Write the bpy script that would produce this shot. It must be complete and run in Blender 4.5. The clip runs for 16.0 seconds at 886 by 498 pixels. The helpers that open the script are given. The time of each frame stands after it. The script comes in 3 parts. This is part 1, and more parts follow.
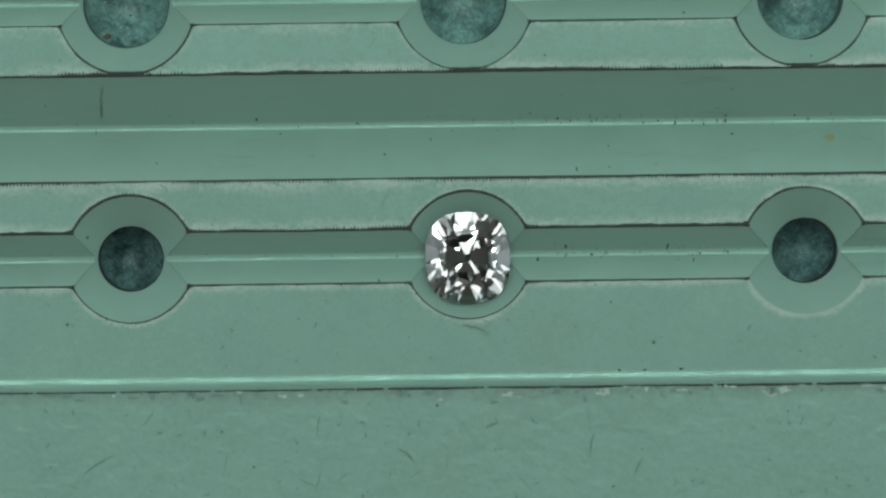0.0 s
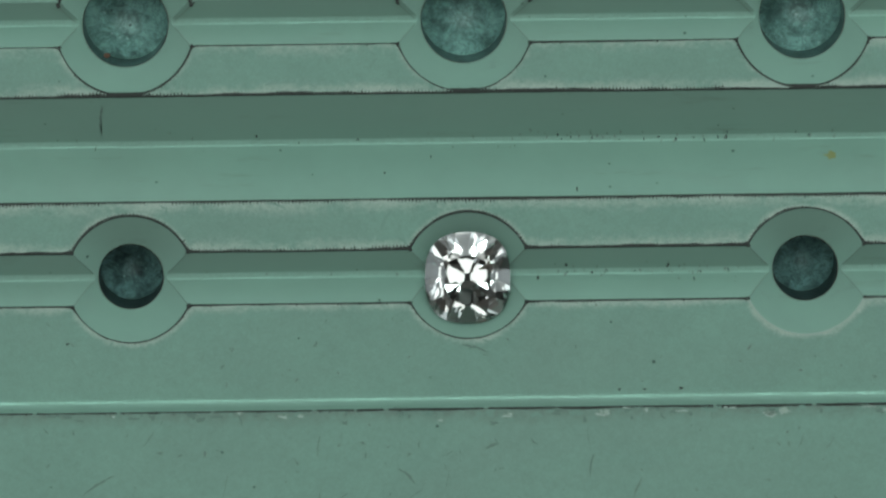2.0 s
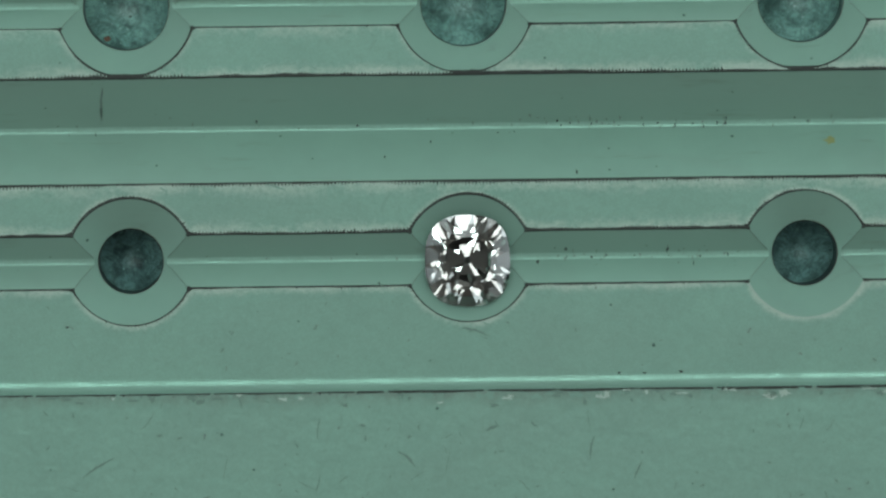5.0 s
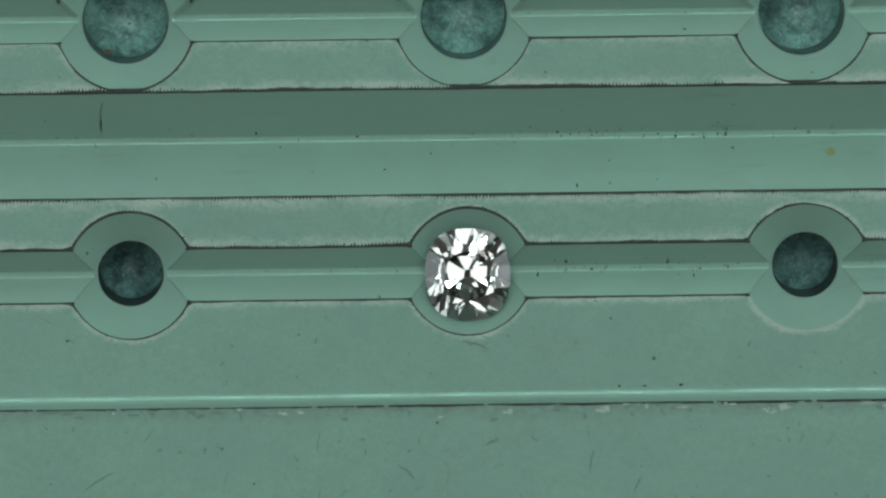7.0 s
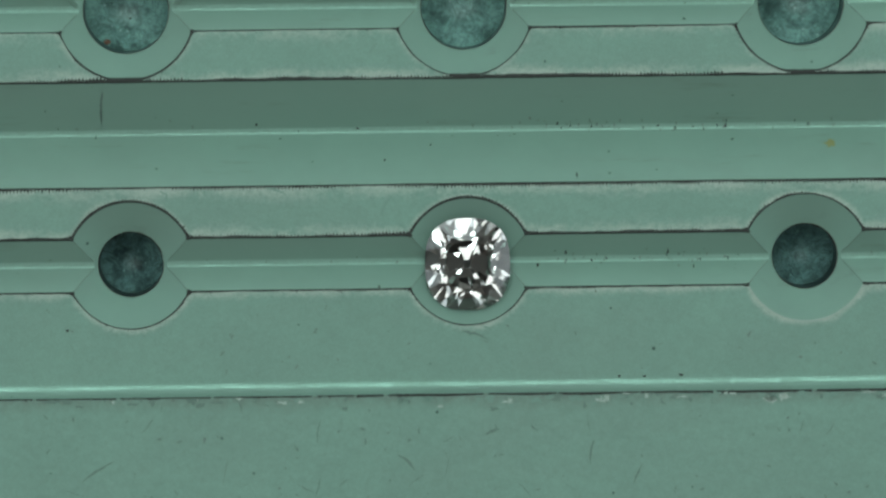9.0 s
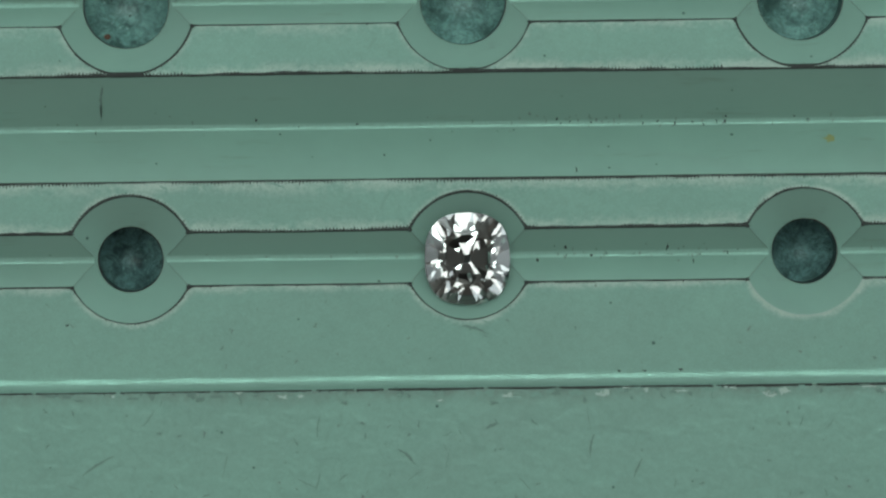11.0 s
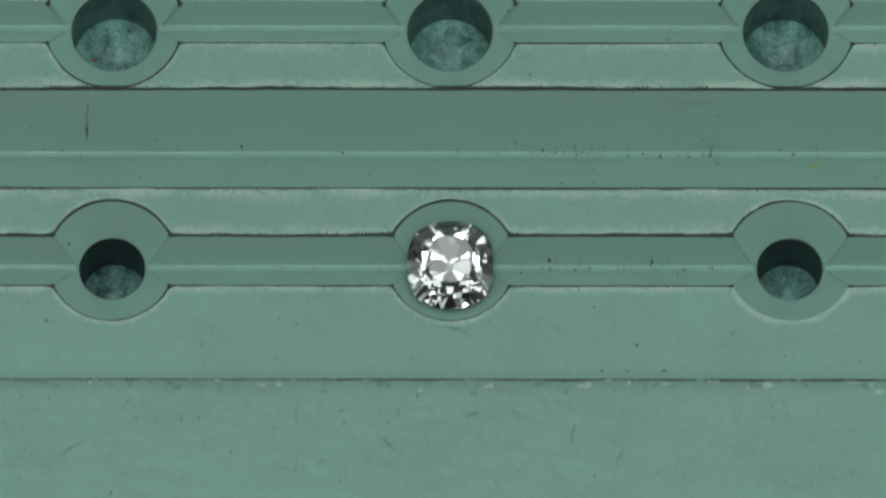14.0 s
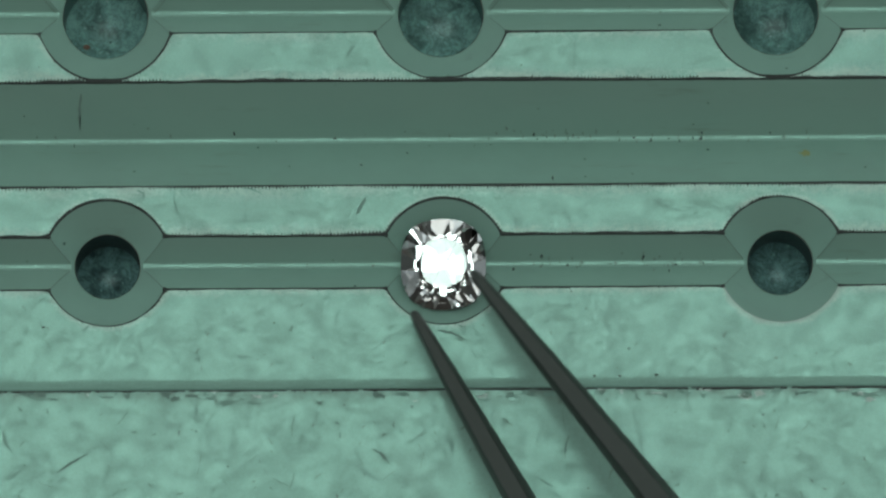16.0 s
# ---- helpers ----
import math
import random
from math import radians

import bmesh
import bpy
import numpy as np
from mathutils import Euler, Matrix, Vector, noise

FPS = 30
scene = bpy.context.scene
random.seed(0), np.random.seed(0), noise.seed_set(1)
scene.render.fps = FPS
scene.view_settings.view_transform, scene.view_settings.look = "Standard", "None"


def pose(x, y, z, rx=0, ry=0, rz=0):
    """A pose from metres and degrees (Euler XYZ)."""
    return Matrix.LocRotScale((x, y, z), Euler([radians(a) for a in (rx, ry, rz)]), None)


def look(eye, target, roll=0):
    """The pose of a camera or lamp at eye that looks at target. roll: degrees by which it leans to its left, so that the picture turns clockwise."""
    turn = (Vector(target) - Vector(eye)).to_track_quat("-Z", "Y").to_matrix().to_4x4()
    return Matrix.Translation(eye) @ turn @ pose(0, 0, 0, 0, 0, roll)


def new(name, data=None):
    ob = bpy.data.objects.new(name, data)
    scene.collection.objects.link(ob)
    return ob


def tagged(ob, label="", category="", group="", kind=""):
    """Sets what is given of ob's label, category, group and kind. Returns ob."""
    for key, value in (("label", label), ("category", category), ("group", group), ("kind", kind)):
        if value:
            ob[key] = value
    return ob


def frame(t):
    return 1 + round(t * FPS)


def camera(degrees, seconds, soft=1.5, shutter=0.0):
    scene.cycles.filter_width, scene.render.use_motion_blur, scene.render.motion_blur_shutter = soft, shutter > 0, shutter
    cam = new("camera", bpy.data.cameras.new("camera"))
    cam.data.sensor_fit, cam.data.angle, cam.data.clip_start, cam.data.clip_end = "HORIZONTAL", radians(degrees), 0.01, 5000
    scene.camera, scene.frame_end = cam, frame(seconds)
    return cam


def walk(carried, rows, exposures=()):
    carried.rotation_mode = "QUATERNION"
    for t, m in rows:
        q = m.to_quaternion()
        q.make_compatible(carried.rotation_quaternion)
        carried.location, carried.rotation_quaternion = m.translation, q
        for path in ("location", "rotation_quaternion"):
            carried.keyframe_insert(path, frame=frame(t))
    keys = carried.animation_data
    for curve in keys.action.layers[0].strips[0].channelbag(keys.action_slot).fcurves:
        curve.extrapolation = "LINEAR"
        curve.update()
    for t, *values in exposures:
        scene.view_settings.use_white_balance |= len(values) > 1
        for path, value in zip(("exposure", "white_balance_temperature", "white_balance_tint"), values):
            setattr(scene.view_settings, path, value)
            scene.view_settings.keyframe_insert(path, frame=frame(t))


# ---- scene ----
# All shapes below are drawn in millimetres and shrunk to metres by MM.
MM = 0.001

# ---- camera: stands still above the tray, looking straight down through a long lens ----
cam = camera(5.0, 16.0, soft=2.4, shutter=0.5)
walk(cam, [(0.0, pose(0, 0, 0.721)), (16.0, pose(0, 0, 0.721))],
     exposures=[(0.0, 0.29), (9.0, 0.29), (11.5, 0.21), (12.0, 0.12), (12.5, 0.03), (13.0, -0.06), (13.5, 0.15), (14.0, 0.17), (14.5, -0.10), (15.0, -0.22), (16.0, -0.20)])

# How the tray is rocked under the camera: seconds, turn about x, y, z in degrees, place in millimetres.
TRAY_WAY = [
    (0, 1.15, 0.49, 0.74, 1.84, -0.41, -0.16),
    (0.1, 0.17, 0.53, 0.73, 1.83, -0.2, -0.19),
    (0.2, 0.78, 0.57, 0.72, 1.84, -0.36, -0.12),
    (0.3, 1.06, 0.62, 0.72, 1.84, -0.45, -0.09),
    (0.4, 3.3, 0.66, 0.71, 1.85, -1.01, 0.19),
    (0.5, 4.9, 0.7, 0.7, 1.85, -1.44, 0.69),
    (0.6, 5.53, 0.64, 0.7, 1.86, -1.57, 0.46),
    (0.7, 5.04, 0.58, 0.7, 1.86, -1.45, 0.4),
    (0.8, 2.43, 0.53, 0.7, 1.85, -0.82, 0.08),
    (0.9, 0.63, 0.47, 0.7, 1.84, -0.37, -0.14),
    (1, 1.17, 0.41, 0.7, 1.84, -0.51, 0.16),
    (1.1, 2.97, 0.43, 0.7, 1.85, -0.94, 0.15),
    (1.2, 4.82, 0.45, 0.7, 1.85, -1.37, 0.37),
    (1.3, 5.03, 0.48, 0.71, 1.85, -1.41, 0.4),
    (1.4, 2.31, 0.5, 0.71, 1.84, -0.73, 0.07),
    (1.5, 1.2, 0.52, 0.71, 1.84, -0.45, 0.08),
    (1.6, 1.22, 0.48, 0.71, 1.84, -0.45, -0.06),
    (1.7, 2.54, 0.44, 0.71, 1.85, -0.77, 0.1),
    (1.8, 5.16, 0.41, 0.72, 1.86, -1.41, 0.41),
    (1.9, 7.45, 0.37, 0.72, 1.87, -1.96, 0.69),
    (2, 6.96, 0.33, 0.72, 1.85, -1.84, 0.38),
    (2.1, 3.51, 0.42, 0.72, 1.86, -1, 0.21),
    (2.2, 0.87, 0.51, 0.73, 1.85, -0.36, -0.11),
    (2.3, -0.14, 0.59, 0.73, 1.84, -0.12, -0.23),
    (2.4, -0.17, 0.68, 0.74, 1.84, -0.12, -0.23),
    (2.5, 1.73, 0.77, 0.74, 1.85, -0.59, 0.08),
    (2.6, 3.4, 0.73, 0.73, 1.86, -1, 0.2),
    (2.7, 5.2, 0.7, 0.72, 1.86, -1.44, 0.42),
    (2.8, 6.51, 0.66, 0.72, 1.87, -1.76, 0.58),
    (2.9, 6.2, 0.63, 0.71, 1.86, -1.68, 0.54),
    (3, 2.54, 0.59, 0.7, 1.84, -0.79, -0.08),
    (3.1, 0.95, 0.65, 0.7, 1.84, -0.41, -0.1),
    (3.2, -0.22, 0.71, 0.71, 1.84, -0.13, -0.24),
    (3.3, -0.24, 0.76, 0.71, 1.84, -0.13, -0.24),
    (3.4, 0.87, 0.82, 0.72, 1.84, -0.41, -0.11),
    (3.5, 2.75, 0.88, 0.72, 1.85, -0.87, -0.07),
    (3.6, 3.83, 0.82, 0.72, 1.86, -1.12, 0.25),
    (3.7, 5.52, 0.76, 0.72, 1.86, -1.52, 0.46),
    (3.8, 5.73, 0.71, 0.71, 1.86, -1.56, 0.48),
    (3.9, 2.85, 0.65, 0.71, 1.85, -0.85, 0.13),
    (4, 1.54, 0.59, 0.71, 1.84, -0.48, -0.3),
    (4.1, 0.93, 0.59, 0.71, 1.84, -0.37, -0.1),
    (4.2, 0.76, 0.59, 0.71, 1.84, -0.33, -0.12),
    (4.55, 4.66, 0.6, 0.72, 1.85, -1.28, 0.35),
    (4.9, 1.38, 0.6, 0.72, 1.84, -0.48, -0.05),
    (5.3, 4.61, 0.61, 0.73, 1.85, -1.28, 0.35),
    (5.65, 1.82, 0.62, 0.73, 1.84, -0.6, 0.01),
    (6, 4.25, 0.62, 0.73, 1.85, -1.2, 0.3),
    (6.3, 3.25, 0.63, 0.74, 1.85, -0.95, 0.18),
    (6.4, 3.41, 0.63, 0.74, 1.85, -0.99, 0.2),
    (6.5, 2.97, 0.63, 0.74, 1.84, -0.89, 0.02),
    (6.6, 3.4, 0.66, 0.74, 1.85, -1, 0.2),
    (6.7, 4.21, 0.68, 0.73, 1.85, -1.2, 0.3),
    (6.8, 5.51, 0.71, 0.73, 1.86, -1.51, 0.46),
    (6.9, 5.67, 0.73, 0.72, 1.87, -1.55, 0.48),
    (7, 5.66, 0.76, 0.72, 1.85, -1.58, 0.42),
    (7.1, 5.37, 0.78, 0.72, 1.87, -1.48, 0.44),
    (7.2, 5.41, 0.8, 0.72, 1.87, -1.48, 0.45),
    (7.3, 4.3, 0.81, 0.72, 1.86, -1.2, 0.31),
    (7.4, 3.35, 0.83, 0.72, 1.86, -0.96, 0.19),
    (7.5, 4.01, 0.85, 0.72, 1.85, -1.08, 0.4),
    (7.6, 4.63, 0.82, 0.73, 1.86, -1.27, 0.35),
    (7.7, 4.56, 0.79, 0.73, 1.86, -1.27, 0.34),
    (7.8, 4.49, 0.75, 0.74, 1.86, -1.27, 0.33),
    (7.9, 4.26, 0.72, 0.74, 1.86, -1.23, 0.31),
    (8, 3.85, 0.69, 0.75, 1.85, -1.2, 0.68),
    (8.1, 4.26, 0.66, 0.75, 1.86, -1.23, 0.31),
    (8.2, 4.33, 0.62, 0.74, 1.86, -1.23, 0.31),
    (8.3, 3.57, 0.59, 0.74, 1.85, -1.03, 0.22),
    (8.4, 2.98, 0.55, 0.73, 1.85, -0.88, 0.15),
    (8.5, 2.5, 0.52, 0.73, 1.84, -0.69, 0.13),
    (8.6, 4.33, 0.53, 0.73, 1.85, -1.2, 0.31),
    (8.7, 5.62, 0.53, 0.73, 1.86, -1.52, 0.47),
    (8.8, 6.25, 0.54, 0.72, 1.86, -1.68, 0.55),
    (8.9, 4.93, 0.54, 0.72, 1.85, -1.36, 0.39),
    (9, 2.8, 0.55, 0.72, 1.84, -0.85, -0.01),
    (9.1, 1.15, 0.55, 0.72, 1.84, -0.44, -0.07),
    (9.2, 0.01, 0.56, 0.72, 1.83, -0.16, -0.21),
    (9.55, 3.6, 0.58, 0.72, 1.85, -1.04, 0.22),
    (9.9, 0.66, 0.59, 0.72, 1.83, -0.32, -0.13),
    (10.3, 2.78, 0.61, 0.73, 1.84, -0.84, 0.13),
    (10.6, 0.17, 0.63, 0.73, 1.83, -0.2, -0.19),
    (10.9, 1.47, 0.64, 0.73, 1.83, -0.52, -0.03),
    (11.3, -0.16, 0.66, 0.73, 1.82, -0.12, -0.23),
    (11.4, -0.16, 0.67, 0.73, 1.82, -0.12, -0.23),
    (11.5, -1.17, 0.67, 0.73, 1.83, 0.14, -0.44),
    (11.6, -2.14, 0.61, 0.73, 1.81, 0.37, -0.48),
    (11.7, -2.49, 0.55, 0.74, 1.81, 0.45, -0.52),
    (11.8, -2.52, 0.5, 0.74, 1.81, 0.45, -0.52),
    (11.9, -2.55, 0.44, 0.75, 1.8, 0.46, -0.52),
    (12, -2.67, 0.38, 0.75, 1.82, 0.43, -0.51),
    (12.1, -2.41, 0.35, 0.64, 1.7, 0.36, -0.51),
    (12.2, -2.57, 0.33, 0.53, 1.59, 0.35, -0.53),
    (12.3, -2.73, 0.3, 0.41, 1.49, 0.34, -0.55),
    (12.4, -6, 0.28, 0.3, 1.48, -0.16, -1.53),
    (12.5, -7.36, 0.25, 0.19, 1.3, -0.04, -1.79),
    (12.6, -8, 0.28, 0.29, 1.19, -0.24, -1.68),
    (12.7, -8.3, 0.31, 0.39, 1.11, -0.23, -1.57),
    (12.8, -9.3, 0.35, 0.5, 0.83, -0.79, -1.46),
    (12.9, -10, 0.38, 0.6, 0.84, -1.02, -1.35),
    (13, -10.94, 0.41, 0.7, 1.12, -1.51, -1.24),
    (13.1, -16, 0.32, 1.81, 1.65, -1.69, -0),
    (13.2, -19.5, 0.22, 1.52, 1.68, -1.07, 1.24),
    (13.3, -21.5, 0.13, 1.08, 1.59, -0.4, 2.47),
    (13.4, -23.3, 0.03, 1.08, 1.43, 0.43, 3.71),
    (13.5, -24.72, -0.06, 0.66, 1.13, 0.87, 4.95),
    (13.6, -25, -0.08, 0.78, 1.01, 1.41, 4.68),
    (13.7, -25.3, -0.09, 0.49, 0.87, 1.48, 4.41),
    (13.8, -25.6, -0.11, 0.49, 0.85, 1.49, 4.14),
    (13.9, -24, -0.12, -0.1, 0.78, 0.26, 3.87),
    (14, -20.9, -0.14, -0.07, 0.61, -0.8, 3.6),
    (14.1, -17, -0.03, -0.1, 0.51, -1.29, 2.66),
    (14.2, -14.5, 0.08, -0.1, 0.8, -0.87, 1.72),
    (14.3, -11.3, 0.2, -0.54, 0.55, -1.24, 0.77),
    (14.4, -10.4, 0.31, -0.78, 0.31, -2.17, -0.17),
    (14.5, -10, 0.42, -0.63, 0.32, -2, -1.11),
    (14.6, -9.8, 0.39, -0.49, 0.28, -1.51, -1.28),
    (14.7, -9.6, 0.36, -0.34, 0.24, -1.28, -1.45),
    (14.8, -9.4, 0.33, -0.2, 0.19, -1.08, -1.62),
    (14.9, -9.2, 0.3, -0.05, 0.19, -0.73, -1.79),
    (15, -9.16, 0.27, 0.09, 0.19, -0.57, -1.96),
    (15.1, -9.16, 0.22, 0.12, 0.24, -0.6, -1.85),
    (15.2, -9.16, 0.18, 0.15, 0.24, -0.62, -1.74),
    (15.3, -9.16, 0.13, 0.18, 0.24, -0.65, -1.64),
    (15.4, -9.16, 0.09, 0.21, 0.21, -0.75, -1.53),
    (15.5, -9.16, 0.04, 0.24, 0.18, -0.79, -1.42),
    (15.8, -9, 0.17, 0.33, 0.22, -0.9, -1.42),
    (16, -8.84, 0.26, 0.39, 0.12, -0.84, -1.42),
]


def turn_about(ax, ay, az):
    v = Vector((radians(ax), radians(ay), radians(az)))
    return Matrix.Rotation(v.length, 4, v.normalized())


def tray_pose(row):
    t, ax, ay, az, x, y, z = row
    return t, Matrix.Translation((x * MM, y * MM, z * MM)) @ turn_about(ax, ay, az)


# ---- world, lamps ----
world = bpy.data.worlds.new("world")
scene.world = world
world.use_nodes = True
world.node_tree.nodes["Background"].inputs[0].default_value = (0.75, 0.9, 1.0, 1)
world.node_tree.nodes["Background"].inputs[1].default_value = 0.3


def area_lamp(name, eye, target, sx, sy, watts, colour):
    data = bpy.data.lights.new(name, "AREA")
    data.shape, data.size, data.size_y, data.energy, data.color = "RECTANGLE", sx, sy, watts, colour
    ob = new(name, data)
    ob.matrix_basis = look(eye, target)
    return ob


# fluorescent fittings under the ceiling; the PLAIN ones are unseen, added as fill
LAMP_Z = 1.58
TUBE = (0.80, 1.0, 0.94)
PLAIN = (0.92, 1.0, 0.95)
FITTINGS = [(0.0, 0.207, 1.2, 0.216, 5.2, TUBE), (0.0, 0.4885, 1.2, 0.235, 5.9, TUBE),
            (0.0, 1.15, 1.6, 0.4, 2.6, PLAIN), (0.0, -0.75, 1.6, 0.3, 1.9, PLAIN)]
FITTINGS += [(lx, 0.30, 0.25, 1.6, 1.6, PLAIN) for lx in (-0.8, 0.8)]
for lx, ly, lw, lh, watts, tone in FITTINGS:
    area_lamp("fitting_fill_light", (lx, ly, LAMP_Z), (lx, ly, 0), lw, lh, watts, tone)
# unseen windows, added to light the slopes and the stone's outer facets
ADDED_WINDOWS = (("wall_north", 1, 1.35, "y", 8.0), ("wall_east", 1, 1.1, "x", 3.5), ("wall_west", -1, 1.1, "x", 3.5))
for name, side, half, axis, watts in ADDED_WINDOWS:
    out = (side * 1.598, 0, 0.55) if axis == "x" else (0, side * 1.598, 0.55)
    area_lamp("added_window_light", out, (0, 0, 0.55), 2 * half, 1.1, watts, (0.87, 1.0, 0.94))


# ---- materials ----
def material(name):
    m = bpy.data.materials.new(name)
    m.use_nodes = True
    nt = m.node_tree
    return m, nt, nt.nodes["Principled BSDF"]


def coords(nt, scale=(1, 1, 1)):
    tc = nt.nodes.new("ShaderNodeTexCoord")
    mp = nt.nodes.new("ShaderNodeMapping")
    mp.inputs["Scale"].default_value = scale
    nt.links.new(tc.outputs["Object"], mp.inputs["Vector"])
    return mp.outputs["Vector"]


def noise_tex(nt, scale, detail=4.0, rough=0.55, stretch=(1, 1, 1), distortion=0.0):
    n = nt.nodes.new("ShaderNodeTexNoise")
    n.inputs["Scale"].default_value = scale
    n.inputs["Detail"].default_value = detail
    n.inputs["Roughness"].default_value = rough
    n.inputs["Distortion"].default_value = distortion
    nt.links.new(coords(nt, stretch), n.inputs["Vector"])
    return n.outputs["Fac"]


def ramp(nt, fac, stops):
    r = nt.nodes.new("ShaderNodeValToRGB")
    e = r.color_ramp.elements
    while len(e) < len(stops):
        e.new(0.5)
    for el, (p, c) in zip(e, stops):
        el.position = p
        el.color = (c, c, c, 1) if isinstance(c, (int, float)) else (*c, 1)
    nt.links.new(fac, r.inputs["Fac"])
    return r.outputs["Color"]


def mix(nt, fac, a, b, how="MIX"):
    n = nt.nodes.new("ShaderNodeMix")
    n.data_type, n.blend_type = "RGBA", how
    for sock, v in ((n.inputs[0], fac), (n.inputs[6], a), (n.inputs[7], b)):
        if isinstance(v, (int, float)):
            sock.default_value = v if sock == n.inputs[0] else (v, v, v, 1)
        elif isinstance(v, tuple):
            sock.default_value = (*v, 1)
        else:
            nt.links.new(v, sock)
    return n.outputs[2]


def bump(nt, height, strength, distance, normal=None):
    b = nt.nodes.new("ShaderNodeBump")
    b.inputs["Strength"].default_value = strength
    b.inputs["Distance"].default_value = distance
    nt.links.new(height, b.inputs["Height"])
    if normal is not None:
        nt.links.new(normal, b.inputs["Normal"])
    return b.outputs["Normal"]


def flat_mask(nt):
    """1 on the faces that look straight up from the tray, 0 on its slopes."""
    tc = nt.nodes.new("ShaderNodeTexCoord")
    xyz = nt.nodes.new("ShaderNodeSeparateXYZ")
    nt.links.new(tc.outputs["Normal"], xyz.inputs[0])
    return ramp(nt, xyz.outputs["Z"], [(0.93, 0.0), (0.985, 1.0)])


def specks(nt, scale, size, share):
    """Small dark dots, one in some of the cells of a loose grid."""
    v = nt.nodes.new("ShaderNodeTexVoronoi")
    v.inputs["Scale"].default_value = scale
    nt.links.new(coords(nt), v.inputs["Vector"])
    dot = ramp(nt, v.outputs["Distance"], [(size * 0.5, 1.0), (size, 0.0)])
    xyz = nt.nodes.new("ShaderNodeSeparateColor")
    nt.links.new(v.outputs["Color"], xyz.inputs[0])
    some = ramp(nt, xyz.outputs["Red"], [(share, 1.0), (share + 0.02, 0.0)])
    return mix(nt, 1.0, dot, some, "MULTIPLY")


def maths(nt, how, a, b=0.0, clamp=False):
    n = nt.nodes.new("ShaderNodeMath")
    n.operation, n.use_clamp = how, clamp
    for sock, v in zip(n.inputs, (a, b)):
        if isinstance(v, (int, float)):
            sock.default_value = v
        else:
            nt.links.new(v, sock)
    return n.outputs[0]


# the milled edges and seats of the tray, in millimetres
PITCH = 24.0
ROW_A, ROW_C = -0.03, 18.03
STEP_Y, STEP_Z = -9.38, 1.25
EDGES = ((16.58, -1, 1.4, 0.5), (13.03, 1, 1.4, 0.7), (5.5, -1, 1.5, 0.7), (1.86, 1, 1.5, 0.65), (-1.92, -1, 0.9, 0.75))
RIMS = ((ROW_A, 4.52, -0.06, 0.75), (ROW_C, 4.89, -0.16, 0.5))


def rubbed_edges(nt):
    """1 right at the milled edges and rims, falling to 0 a millimetre away on the tops."""
    xyz = nt.nodes.new("ShaderNodeSeparateXYZ")
    nt.links.new(coords(nt, (1000, 1000, 1000)), xyz.inputs[0])
    x, y = xyz.outputs["X"], xyz.outputs["Y"]
    best = None
    for y0, side, reach, weight in EDGES:
        d = maths(nt, "MULTIPLY", maths(nt, "SUBTRACT", y, y0), side / reach)
        near = maths(nt, "SUBTRACT", 1.0, d, True)
        there = maths(nt, "GREATER_THAN", d, -0.05)
        m = maths(nt, "MULTIPLY", maths(nt, "MULTIPLY", near, there), weight)
        best = m if best is None else maths(nt, "MAXIMUM", best, m)
    for cy, r, dx, weight in RIMS:
        u = maths(nt, "PINGPONG", maths(nt, "SUBTRACT", x, dx), PITCH / 2)
        v = maths(nt, "SUBTRACT", y, cy)
        dist = maths(nt, "SQRT", maths(nt, "ADD", maths(nt, "MULTIPLY", u, u), maths(nt, "MULTIPLY", v, v)))
        near = maths(nt, "SUBTRACT", 1.0, maths(nt, "MULTIPLY", maths(nt, "SUBTRACT", dist, r), 1.4), True)
        m = maths(nt, "MULTIPLY", near, weight)
        best = maths(nt, "MAXIMUM", best, m)
    return maths(nt, "MULTIPLY", best, maths(nt, "GREATER_THAN", xyz.outputs["Z"], -0.2))


